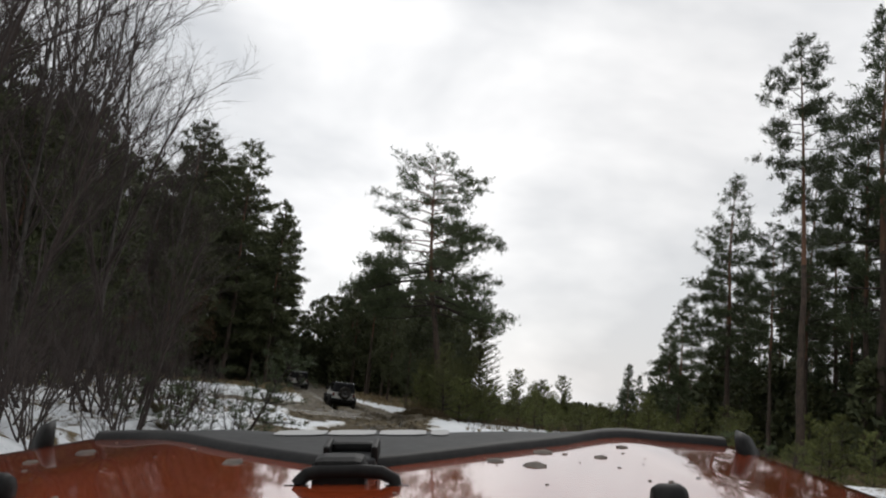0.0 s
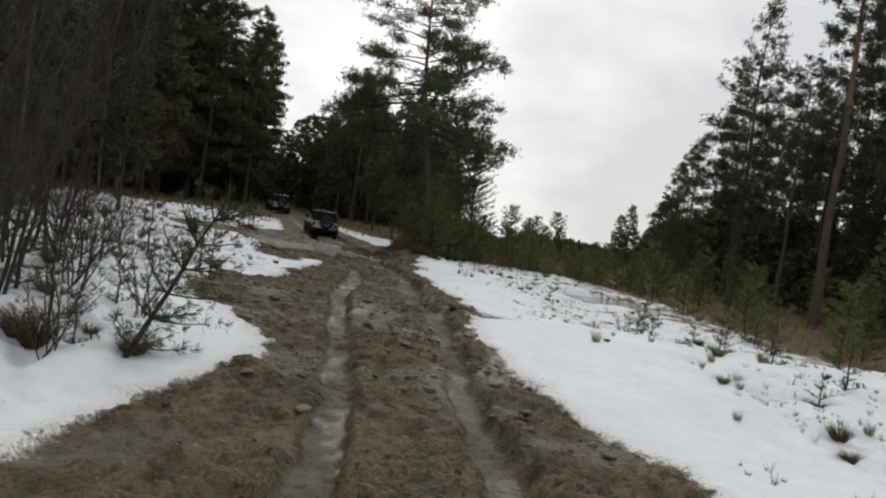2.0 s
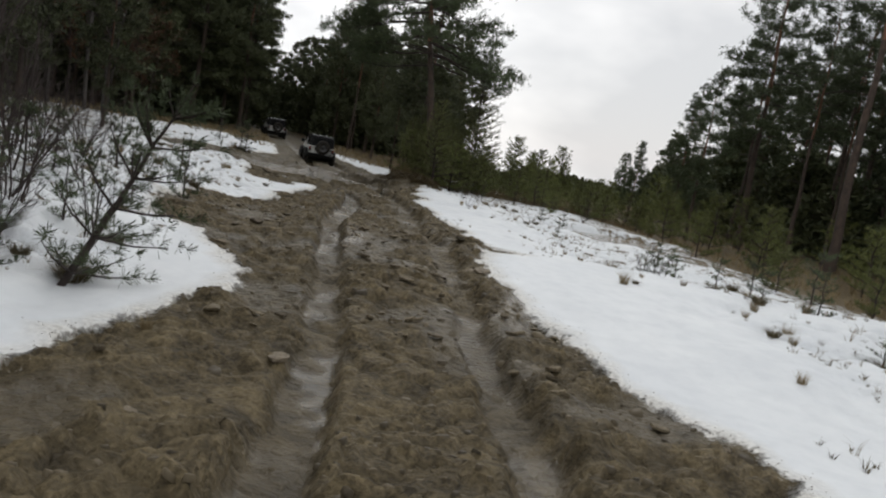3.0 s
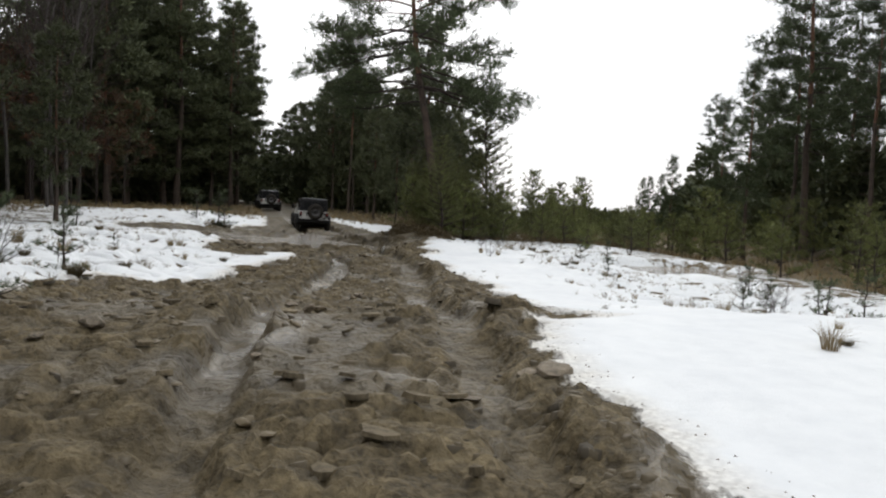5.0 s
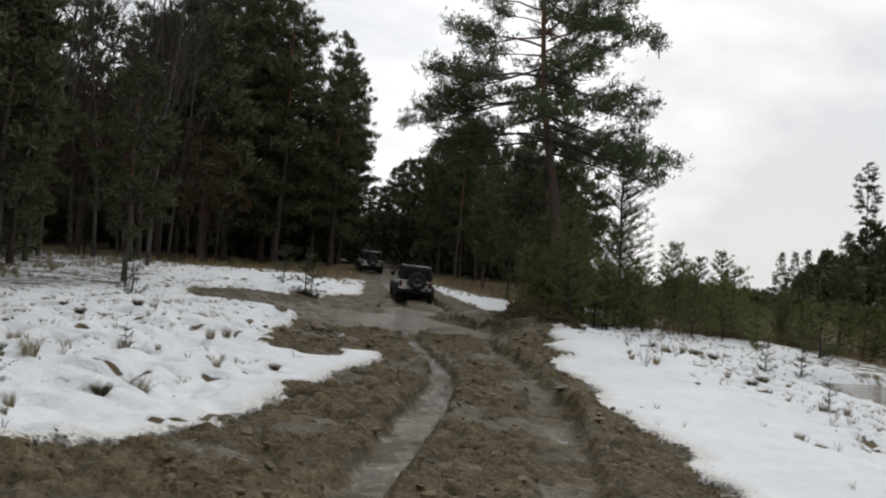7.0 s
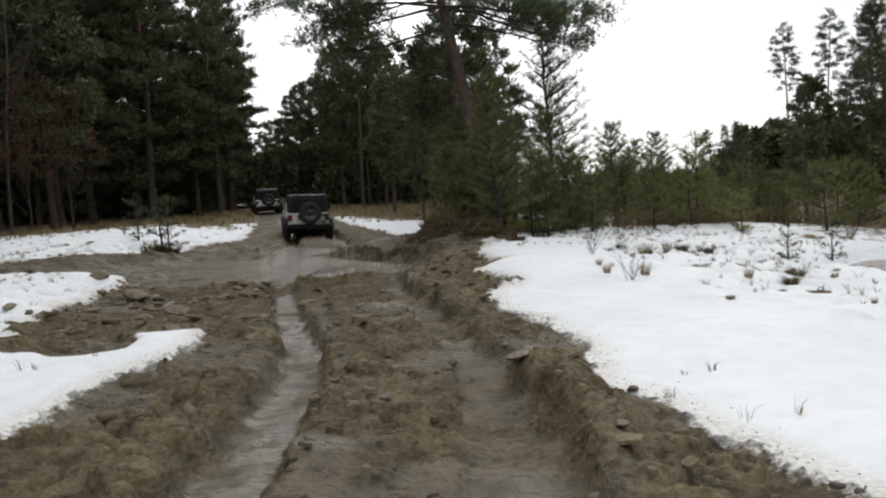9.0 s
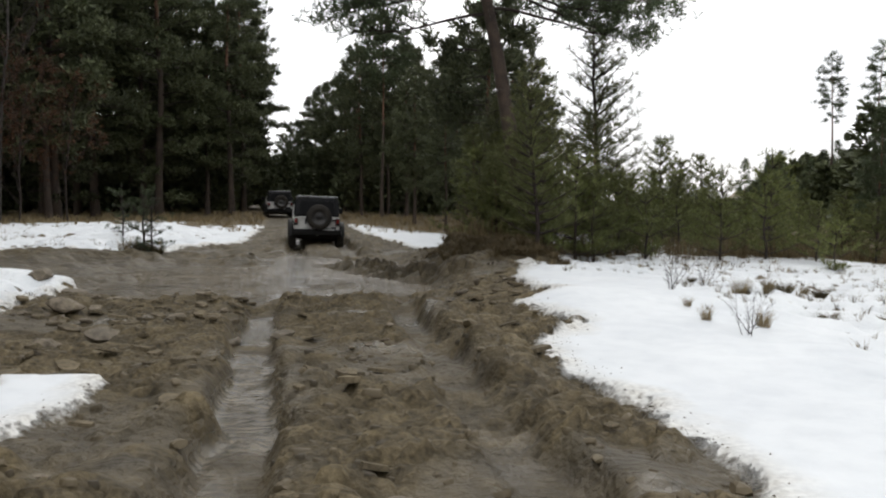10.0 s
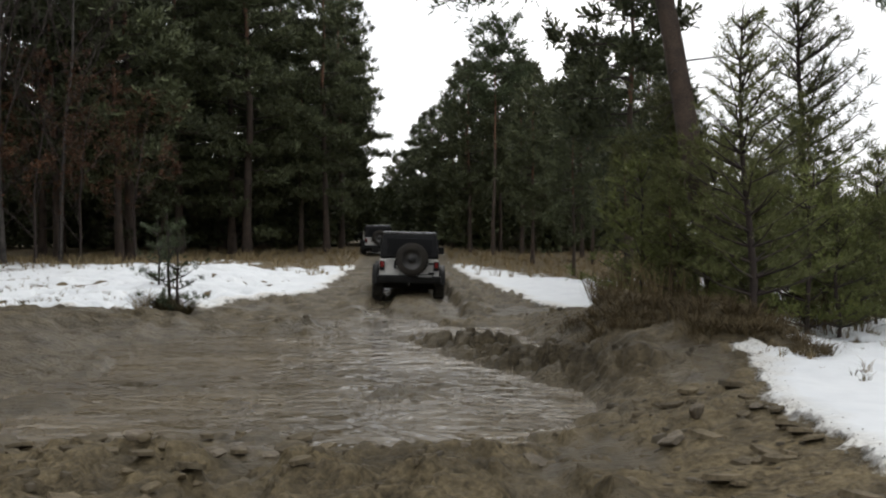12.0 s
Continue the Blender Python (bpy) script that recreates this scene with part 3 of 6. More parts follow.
GX, GY = np.meshgrid(gx, gy)
gz, g_snow, g_wet, g_lit, g_tone, g_film = lie(GX.ravel(), GY.ravel())
nx, ny = len(gx), len(gy)
i, j = np.meshgrid(np.arange(ny - 1), np.arange(nx - 1), indexing="ij")
quad = (i * nx + j).ravel()
ground = raw("ground", np.stack([GX.ravel(), GY.ravel(), gz], 1), np.stack([quad, quad + 1, quad + nx + 1, quad + nx], 1), GROUND, smooth=True)
tagged(ground, "muddy rutted track through patchy wet snow and dry grass", "ground", kind="structure")
for key, values in (("snow", g_snow), ("wet", g_wet), ("litter", g_lit), ("tone", g_tone), ("film", g_film)):
    layer = ground.data.attributes.new(key, "FLOAT", "POINT")
    layer.data.foreach_set("value", values.astype(np.float32))


def height(x, y):
    return float(lie(np.array([x]), np.array([y]))[0][0])


# standing water in the dip and in the far ruts
def water_sheet(name, cx, cy, rx, ry, z, label, seed):
    bm = bmesh.new()
    rings, sides = 6, 40
    rows = []
    for r in range(rings + 1):
        row = []
        for k in range(sides):
            a = 2 * math.pi * k / sides
            d = r / rings * (1 + 0.10 * float(vnoise(math.cos(a) * 3, math.sin(a) * 3, 1.0, seed)))
            row.append(bm.verts.new((cx + rx * d * math.cos(a), cy + ry * d * math.sin(a), z)))
        rows.append(row)
    for r in range(rings):
        for k in range(sides):
            bm.faces.new((rows[r][k], rows[r + 1][k], rows[r + 1][(k + 1) % sides], rows[r][(k + 1) % sides]))
    bmesh.ops.remove_doubles(bm, verts=bm.verts, dist=0.001)
    return tagged(part(name, bm, WATER), label, "water", kind="structure")


water_sheet("water", -4.3, 45.2, 7.0, 5.2, -1.500, "shallow brown muddy puddle across the track", 3)
water_sheet("water_roadside", 9.8, 37.8, 2.25, 1.9, -1.53, "grey half-frozen puddle beside the young pines", 5)

# ---- trees ----


def pine(H, base, reach, seed, tufts=2600, blades=6, taper=0.55, trunk_r=0.2, lean=(0, 0), top_round=0.5, low_dead=6, length=0.26, width=0.028, needles=None, limbs=60, rise=0.35, kind="pine_tree", droop=0.0, split=False, bushy=1.0, tipward=0.28, low_side=(), bow=0.0, crowd=0.9):
    """A pine: trunk, limbs in uneven tiers from base up, and clumps of needles along the outer limbs."""
    rng = np.random.default_rng(seed)
    root = new(kind)
    ts = np.linspace(0, 1, 14)
    sway = np.cumsum(rng.normal(0, 0.035, (14, 2)), axis=0) * H / 14
    line = np.stack([lean[0] * ts + 4 * bow * ts * (1 - ts) + sway[:, 0], lean[1] * ts + sway[:, 1], H * ts], 1)
    line[0, 2] = -0.35
    radii = trunk_r * (1 - 0.93 * ts ** 0.9) * (1 + 0.35 * np.exp(-ts * 30))
    cut = 6
    lo, hi = Tubes(), Tubes()
    lo.add(line[: cut + 1], radii[: cut + 1], 9)
    hi.add(line[cut:], radii[cut:], 8)
    lo.link("trunk", BARK_LOW, root)
    hi.link("upper_trunk", BARK_RED, root)

    def on(h):
        return np.array([np.interp(h, line[:, 2], line[:, k]) for k in range(3)])

    wood, tips, ways, weight = Tubes(), [], [], []
    for k in range(limbs + len(low_side)):
        u = (k + rng.uniform(0, 1)) / limbs
        if k >= limbs:
            u = 0.02
        h = base + (H - base) * u ** crowd
        prof = (1 - u) ** taper * (0.55 + 0.45 * min(1, u / 0.18)) if top_round <= 0 else math.sqrt(max(0.02, 1 - u ** (1.2 + top_round * 2))) * (0.5 + 0.5 * min(1, u / 0.22))
        ln = max(0.25, reach * prof * rng.uniform(0.55, 1.15))
        az = k * 2.39996 + rng.normal(0, 0.35)
        if k >= limbs:
            az, h, ln = low_side[k - limbs][0], low_side[k - limbs][1], low_side[k - limbs][2]
        up = -droop + (rise * 1.6 + droop) * u ** 0.8 + rng.normal(0, 0.10)
        out = np.array([math.cos(az), math.sin(az), 0])
        s = np.linspace(0, 1, 7)
        start = on(h)
        limb = start + out * (ln * s)[:, None] + np.array([0, 0, 1]) * (ln * (up * s - 0.25 * s ** 2 + 0.35 * np.maximum(s - 0.6, 0)))[:, None]
        limb += np.cumsum(rng.normal(0, 0.028 * ln, (7, 3)), axis=0) * np.array([1, 1, 0.6])
        r0 = max(0.010, min(trunk_r * 0.3, 0.010 * ln + 0.010))
        if split:
            one = Tubes()
            one.add(limb, r0 * (1 - 0.85 * s), 5)
            one.link("limb", BARK_RED if u > 0.25 else TWIG, root)
        else:
            wood.add(limb, r0 * (1 - 0.85 * s), 4)
        n_side = max(3, int(ln * 3.4 * bushy))
        for q in range(n_side):
            f = rng.uniform(tipward, 1.0)
            p0 = np.array([np.interp(f, s, limb[:, c]) for c in range(3)])
            side = rng.choice([-1, 1]) * rng.uniform(0.4, 1.2)
            d = np.array([math.cos(az + side), math.sin(az + side), rng.uniform(-0.05, 0.5)])
            sl = ln * (1.05 - f * 0.75) * rng.uniform(0.2, 0.55)
            p1 = p0 + d * sl
            if sl > 0.75:
                wood.add(np.array([p0, (p0 + p1) / 2 + rng.normal(0, 0.03, 3), p1]), np.array([0.010, 0.008, 0.004]) * (1 + sl * 0.4), 3)
            for e in range(max(1, int(sl / 0.16))):
                g = rng.uniform(0.25, 1.05)
                tips.append(p0 + d * sl * g + rng.normal(0, 0.05, 3))
                ways.append(d * 0.6 + np.array([0, 0, 0.55]))
        for g in np.linspace(0.6, 1.05, max(3, int(ln * 2))):
            p0 = np.array([np.interp(g, s, limb[:, c]) for c in range(3)])
            tips.append(p0 + rng.normal(0, 0.05, 3))
            ways.append(out * 0.7 + np.array([0, 0, 0.5]))
    for k in range(low_dead):
        h = base * rng.uniform(0.35, 1.0)
        az, ln = rng.uniform(0, 6.28), rng.uniform(0.5, 1.6)
        p0 = on(h)
        wood.add(np.array([p0, p0 + ln * 0.5 * np.array([math.cos(az), math.sin(az), 0.05]), p0 + ln * np.array([math.cos(az), math.sin(az), rng.uniform(-0.35, 0.1)])]), [0.02, 0.014, 0.005], 3)
    tagged(wood.link("branchwork", TWIG, root), kind="stuff")
    tips, ways = np.array(tips), np.array(ways)
    if len(tips) > tufts:
        pick = rng.permutation(len(tips))[:tufts]
        tips, ways = tips[pick], ways[pick]
    elif len(tips) < tufts:
        more = rng.integers(0, len(tips), tufts - len(tips))
        tips = np.concatenate([tips, tips[more] + rng.normal(0, 0.16, (len(more), 3))])
        ways = np.concatenate([ways, ways[more]])
    ways = ways / np.linalg.norm(ways, axis=1, keepdims=True)
    v, f = spikes(rng, tips, ways, length, width, blades)
    raw("crown", v, f, needles or NEEDLE, root)
    return root


def bare_tree(H, seed, trunk_r=0.1, bark=None, spread_=0.5, twigs=3, kind="birch_tree", leaf=None, leaves=0, lean=(0, 0), first=0.25, stems=1):
    """A leafless tree: trunk, then limbs that split into ever finer twigs."""
    rng = np.random.default_rng(seed)
    root = new(kind)
    wood, ends = Tubes(), []

    def grow(stem, p, d, ln, r, level):
        k = 5
        pts = [p]
        for s in range(k):
            d = d + rng.normal(0, 0.10, 3) + np.array([0, 0, 0.05 if level < 2 else -0.02])
            d = d / np.linalg.norm(d)
            pts.append(pts[-1] + d * ln / k)
        pts = np.array(pts)
        (stem if level == 0 else wood).add(pts, r * np.linspace(1, 0.25, k + 1), 7 if level == 0 else (4 if level == 1 else 3))
        if level >= twigs:
            ends.extend(pts[2:])
            return
        n = {0: 14, 1: 7, 2: 5}.get(level, 3) if stems == 1 else 6
        for q in range(n):
            f = first + (1 - first) * (q + rng.uniform(0, 1)) / n if level == 0 else rng.uniform(0.25, 1.0)
            b = np.array([np.interp(f * k, range(k + 1), pts[:, c]) for c in range(3)])
            az = rng.uniform(0, 6.28)
            side = np.array([math.cos(az), math.sin(az), 0])
            nd = d * (0.75 if level == 0 else 0.9) + side * spread_ * rng.uniform(0.6, 1.3)
            grow(stem, b, nd / np.linalg.norm(nd), ln * (0.42 if level == 0 else 0.5) * rng.uniform(0.6, 1.1) * (1.2 - 0.5 * f), r * (1 - 0.7 * f) * 0.42 + (0.006 if H > 12 else 0.002), level + 1)

    for k in range(stems):
        stem = Tubes()
        d0 = np.array([lean[0], lean[1], 1.0]) + (rng.normal(0, 0.28, 3) * np.array([1, 1, 0]) if stems > 1 else 0)
        grow(stem, np.array([rng.normal(0, 0.12) * (stems > 1), rng.normal(0, 0.12) * (stems > 1), -0.2]), d0 / np.linalg.norm(d0), H * (1 if stems == 1 else rng.uniform(0.6, 1.05)), trunk_r, 0)
        if stems > 1:
            stem.link("stem", bark or BIRCH_BARK, root)
    if stems == 1:
        stem.link("trunk", bark or BIRCH_BARK, root)
    tagged(wood.link("twigwork", TWIG, root), kind="stuff")
    if leaves:
        e = np.array(ends)
        e = e[rng.integers(0, len(e), leaves)] + rng.normal(0, 0.04, (leaves, 3))
        v, f = spikes(rng, e, rng.normal(0, 1, (leaves, 3)), 0.10, 0.035, 1)
        raw("leaves", v, f, leaf or DRY_LEAF, root)
    return root


def young_pine(H, seed, needles=None, tufts=500, blades=12, length=0.15, width=0.0085, reach=0.42, kind="young_pine"):
    """A bushy young pine with regular tiers and upright shoots."""
    rng = np.random.default_rng(seed)
    root = new(kind)
    stem, wood = Tubes(), Tubes()
    s = np.linspace(0, 1, 8)
    line = np.stack([np.cumsum(rng.normal(0, 0.012, 8)) * H, np.cumsum(rng.normal(0, 0.012, 8)) * H, H * s], 1)
    line[0, 2] = -0.15
    stem.add(line, (0.012 + 0.013 * H) * (1 - 0.85 * s), 6)
    tips, ways = [], []
    tiers = max(4, int(H / 0.38))
    for t in range(tiers):
        u = 0.1 + 0.88 * t / tiers
        for b in range(6):
            az = rng.uniform(0, 6.28)
            ln = H * reach * (1.02 - u) ** 0.75 * rng.uniform(0.6, 1.15) + 0.08
            p = np.array([np.interp(u, s, line[:, c]) for c in range(3)])
            d = np.array([math.cos(az), math.sin(az), 0.35 + 0.5 * u])
            e = p + d * ln
            c = p + d * ln * 0.55 - np.array([0, 0, 0.06 * ln])
            wood.add(np.array([p, c, e]), np.array([0.012, 0.008, 0.004]) * (0.6 + 0.3 * H), 3)
            for g in np.linspace(0.25, 1.0, max(3, int(ln * 7))):
                q = p * (1 - g) + e * g + rng.normal(0, 0.03, 3)
                for z in range(2):
                    sd = np.array([math.cos(az + rng.normal(0, 0.9)), math.sin(az + rng.normal(0, 0.9)), 0.7])
                    tips.append(q + sd * rng.uniform(0, 0.22) * (0.4 + ln * 0.5))
                    ways.append(sd)
    for g in np.linspace(0.75, 1.0, 5):
        tips.append(np.array([np.interp(g, s, line[:, c]) for c in range(3)]))
        ways.append(np.array([0, 0, 1.0]))
    stem.link("trunk", TWIG, root)
    tagged(wood.link("branchwork", TWIG, root), kind="stuff")
    tips, ways = np.array(tips), np.array(ways)
    if len(tips) > tufts:
        pick = rng.permutation(len(tips))[:tufts]
        tips, ways = tips[pick], ways[pick]
    ways = ways / np.linalg.norm(ways, axis=1, keepdims=True)
    v, f = spikes(rng, tips, ways, length, width, blades, 0.6)
    raw("crown", v, f, needles or NEEDLE_YOUNG, root)
    return root


def at(ob, x, y, turn=0.0, size=1.0, sink=0.05):
    ob.matrix_basis = pose(x, y, height(x, y) - sink, 0, 0, turn) @ Matrix.Scale(size, 4)
    return ob


def another(ob, x, y, turn=0.0, size=1.0, sink=0.05):
    c = copy_thing(ob, pose(x, y, height(x, y) - sink, 0, 0, turn))
    c.scale = (size, size, size)
    return c


rs = np.random.default_rng(77)

# the broad old pine beside the track
old_pine = at(pine(16.4, 7.4, 4.7, 101, tufts=14500, blades=6, trunk_r=0.25, lean=(-2.0, 0.0), bow=-0.6, top_round=0.30, low_dead=8, limbs=64, rise=0.34, droop=0.10, length=0.20, width=0.016, split=True, bushy=1.9, tipward=0.38,
                   low_side=((0.0, 6.6, 4.1), (3.1, 6.4, 4.0), (-0.2, 6.9, 4.5), (0.3, 6.8, 4.3), (3.0, 6.9, 4.4), (3.45, 6.9, 4.2), (2.6, 7.1, 3.9), (-0.4, 7.0, 3.9), (0.5, 7.2, 4.2), (3.25, 8.3, 5.1), (2.9, 8.6, 4.9), (3.0, 7.9, 4.3), (3.35, 9.0, 4.7), (3.6, 9.4, 4.6), (2.7, 9.9, 4.2), (0.1, 8.0, 4.6), (-0.6, 8.4, 4.0), (0.15, 9.2, 4.4), (-1.5, 8.2, 4.0), (1.5, 8.4, 4.0), (0.0, 12.3, 4.6), (0.25, 12.0, 3.9))), 2.76, 49.0)
tagged(old_pine, "broad old pine with reddish trunk and open crown", "tree")

# tall stand on one side
stand_a = pine(23.5, 13.5, 2.7, 111, tufts=2400, blades=8, width=0.019, trunk_r=0.24, top_round=0.4, low_dead=14, limbs=40)
stand_b = pine(18.6, 5.0, 3.9, 112, tufts=3300, blades=8, width=0.019, trunk_r=0.22, top_round=0.0, taper=0.8, limbs=58, low_dead=8)
stand_c = pine(17.0, 8.0, 2.9, 113, tufts=2100, blades=8, width=0.019, trunk_r=0.17, top_round=0.5, low_dead=14, limbs=40)
stand_d = pine(13.0, 3.2, 3.0, 114, tufts=2300, blades=8, width=0.019, trunk_r=0.16, top_round=0.0, taper=0.85, limbs=48, low_dead=6)
for ob, label in ((stand_a, "tall slender pine with bare red trunk and small crown"), (stand_b, "tall pine with tiers of dark drooping branches"), (stand_c, "straight forest pine with bare lower trunk"), (stand_d, "dense dark pine branched nearly to the ground")):
    tagged(ob, label, "tree", "pines of the forest")
at(stand_a, 20.4, 40.3, 20, 0.98)
at(stand_b, 21.5, 52.0, 10, 1.0)
at(stand_c, 25.5, 43.5, 0, 1.25)
at(stand_d, 17.6, 50.5, 40, 0.74)
for x, y, kind, size in ((24.6, 40.2, stand_b, 1.35), (28.5, 45, stand_c, 1.4), (16.2, 57.5, stand_d, 0.42), (23, 57, stand_c, 1.0), (26.5, 52, stand_a, 0.85), (30, 55, stand_b, 1.05),
                         (19.3, 58, stand_d, 0.68), (33, 49, stand_c, 1.3), (30.5, 40, stand_a, 1.1), (35, 43, stand_b, 1.2), (26, 61, stand_d, 1.05), (30, 63, stand_c, 1.0), (37, 56, stand_c, 1.15),
                         (22, 47.5, stand_c, 0.85), (24.5, 48.2, stand_c, 0.8), (28.2, 49.5, stand_d, 1.0), (27.5, 36.5, stand_c, 1.3), (33, 36, stand_b, 1.2), (36, 50, stand_d, 1.2), (38, 62, stand_b, 1.0), (34, 67, stand_c, 0.95), (41, 70, stand_b, 1.0), (40, 48, stand_b, 1.2), (42, 58, stand_c, 1.2)):
    another(kind, x, y, rs.uniform(0, 360), size * rs.uniform(0.96, 1.04))
for x, y, kind, size in ((39.5, 110, stand_a, 0.68), (43.3, 109, stand_a, 0.72), (46.5, 104, stand_b, 0.9), (35, 86, stand_b, 0.72), (38.5, 92, stand_c, 0.85), (43, 84, stand_c, 0.95), (25.5, 91, stand_d, 0.42), (27.8, 94.5, stand_d, 0.47),
                         (31, 96, stand_d, 0.42), (34, 100, stand_d, 0.48), (38, 103, stand_d, 0.5), (48, 95, stand_c, 1.0), (52, 108, stand_b, 0.9), (30, 108, stand_d, 0.5), (44, 118, stand_d, 0.6), (50, 122, stand_d, 0.7)):
    another(kind, x, y, rs.uniform(0, 360), size)

# dense forest on the other side, and the wood between track and clearing
dark_a = pine(21.5, 1.2, 3.9, 121, tufts=4600, blades=7, trunk_r=0.24, top_round=0.0, taper=0.46, limbs=104, low_dead=6, needles=NEEDLE_DARK, rise=0.36, length=0.36, width=0.036, kind="conifer", crowd=0.75, bushy=1.4)
dark_b = pine(20.0, 2.6, 3.5, 122, tufts=4000, blades=7, trunk_r=0.22, top_round=0.0, taper=0.5, limbs=92, low_dead=8, needles=NEEDLE_DARK, rise=0.36, length=0.36, width=0.036, kind="conifer", crowd=0.78, bushy=1.4)
dark_c = pine(12.4, 2.6, 2.7, 123, tufts=2200, blades=5, trunk_r=0.15, top_round=0.15, taper=0.75, limbs=56, low_dead=8, needles=NEEDLE_DARK, length=0.36, width=0.048, kind="conifer")
mid_pine = pine(12.2, 8.0, 2.0, 124, tufts=1300, blades=6, trunk_r=0.12, top_round=0.4, limbs=30, low_dead=10, kind="pine_tree")
for ob, label in ((dark_a, "tall dark conifer dense down to the ground"), (dark_b, "dark forest conifer with narrow crown"), (dark_c, "medium dark conifer at the forest edge"), (mid_pine, "slim pine with pale bare trunk")):
    tagged(ob, label, "tree", "trees of the dark forest")
at(dark_a, -17.2, 77.9, 0, 1.09)
at(dark_b, -13.6, 81.5, 30, 0.92)
at(dark_c, 2.0, 60.2, 0, 0.98)
at(mid_pine, -3.4, 83, 0, 1.0)
for x, y, kind, size in ((-13.6, 72.4, dark_c, 1.0), (-16.6, 70.2, dark_b, 0.95), (-20.8, 71.5, dark_a, 0.93), (-17.7, 62.4, dark_a, 0.95), (-18.7, 69.0, dark_a, 1.0), (-18.6, 74, dark_b, 1.05), (-23.6, 73, dark_b, 1.0), (-26.5, 71, dark_a, 0.84), (-29.5, 69, dark_b, 0.78), (-32, 64.5, dark_a, 1.0), (-34, 58, dark_b, 1.1), (-36, 52, dark_a, 1.0), (-38, 45, dark_a, 1.0),
                         (-12.6, 77, dark_b, 0.85), (-14, 83, dark_a, 0.8), (-16, 90, dark_b, 0.85), (-18.2, 98, dark_a, 0.8), (-21, 107, dark_b, 0.85), (-24, 117, dark_a, 0.8), (-27.5, 128, dark_b, 0.9), (-31, 140, dark_a, 0.85),
                         (-18, 82, dark_b, 1.0), (-22, 79, dark_a, 1.0), (-26, 78, dark_b, 1.1), (-30, 76, dark_a, 0.62), (-35, 70, dark_b, 1.1), (-39, 63, dark_a, 1.1), (-42, 54, dark_b, 1.15), (-21, 90, dark_a, 0.9), (-26, 88, dark_b, 1.0), (-25, 100, dark_b, 1.0), (-40, 76, dark_a, 1.1), (-45, 66, dark_a, 1.1), (-33, 84, dark_a, 0.62), (-48, 56, dark_a, 1.1), (-44, 42, dark_b, 1.15), (-18.2, 44.5, dark_a, 0.5), (-20.5, 41, dark_b, 0.5), (-19.5, 60, dark_c, 1.1), (-21.5, 62, dark_c, 1.2), (-17.2, 60.5, dark_c, 1.15), (-23, 58, dark_c, 1.1), (-12.6, 42, dark_c, 0.6), (-14.6, 38, dark_c, 0.9), (-16.8, 40, dark_b, 0.7), (-13.2, 32, dark_c, 0.8), (-15.5, 34, dark_b, 0.65), (-21.5, 48, dark_b, 0.58), (-24, 44, dark_a, 0.52), (-19.5, 36, dark_b, 0.8), (-22, 31, dark_a, 0.6), (-26, 38, dark_b, 0.95), (-19, 26, dark_b, 0.8)):
    another(kind, x * 1.13, y * 1.13, rs.uniform(0, 360), size * rs.uniform(1.06, 1.14))
for x, y, kind, size in ((-11.5, 24, dark_b, 0.42), (-13, 28, dark_a, 0.48), (-15, 32, dark_b, 0.6), (-10.7, 20.5, dark_c, 0.6), (-12.8, 22.5, dark_a, 0.42), (-12.0, 18.6, dark_c, 0.7), (0.4, 63.5, dark_c, 0.5), (-1.2, 70, dark_c, 0.66), (1.5, 72, mid_pine, 0.75), (-3.4, 77, mid_pine, 1.0), (-5.0, 80.5, dark_c, 0.85), (-2.0, 79, dark_c, 0.85), (1.2, 78, dark_c, 0.82), (4.2, 74, dark_c, 0.75), (-5.8, 87, mid_pine, 0.95),
                         (-7.2, 90, dark_c, 0.82), (-8.6, 95, dark_c, 0.85), (-10.2, 101, dark_c, 0.85), (-12.3, 108, dark_c, 0.85), (-14.6, 116, dark_c, 0.75), (-17.5, 125, dark_c, 0.75), (-21, 136, dark_c, 0.7), (-2.5, 90, dark_c, 1.0), (2, 88, dark_c, 1.05), (6, 84, dark_c, 1.0), (-6, 100, dark_c, 1.0), (0, 100, dark_c, 1.1), 
                         (-26, 150, dark_c, 0.55), (-22, 152, dark_c, 0.6), (-30, 156, dark_c, 0.55), (-34, 152, dark_c, 0.6)):
    another(kind, x, y, rs.uniform(0, 360), size * rs.uniform(0.96, 1.04))

# young pines: the thicket, single ones on the snow
young_a = young_pine(4.4, 131, tufts=1300, blades=11, length=0.19, width=0.012, reach=0.30)
young_b = young_pine(2.7, 132, tufts=900, reach=0.38)
young_c = young_pine(1.7, 133, tufts=650, reach=0.5)
young_e = pine(4.8, 1.0, 1.15, 136, tufts=620, blades=13, taper=0.5, trunk_r=0.055, top_round=0.0, low_dead=5, length=0.17, width=0.009, needles=NEEDLE_THICKET, limbs=34, rise=0.5, kind="young_pine")
young_d = young_pine(7.2, 134, tufts=2300, blades=12, length=0.19, width=0.0085, reach=0.25, needles=NEEDLE_THICKET)
for ob, label in ((young_a, "young pine with upright leading shoot"), (young_b, "bushy green young pine in the thicket"), (young_c, "low bushy young pine in dry grass"), (young_d, "open young pine with upswept branch tips"), (young_e, "thin-stemmed dark young pine under the old pine")):
    tagged(ob, label, "tree", "young pines")
at(young_a, 14.3, 72.6, 0, 1.0)
at(young_b, 8.6, 48.5, 0, 1.0)
at(young_c, 9.8, 43.0, 0, 1.0)
at(young_d, 4.85, 52.9, 0, 1.0)
at(young_e, 2.0, 49.8, 0, 0.75)
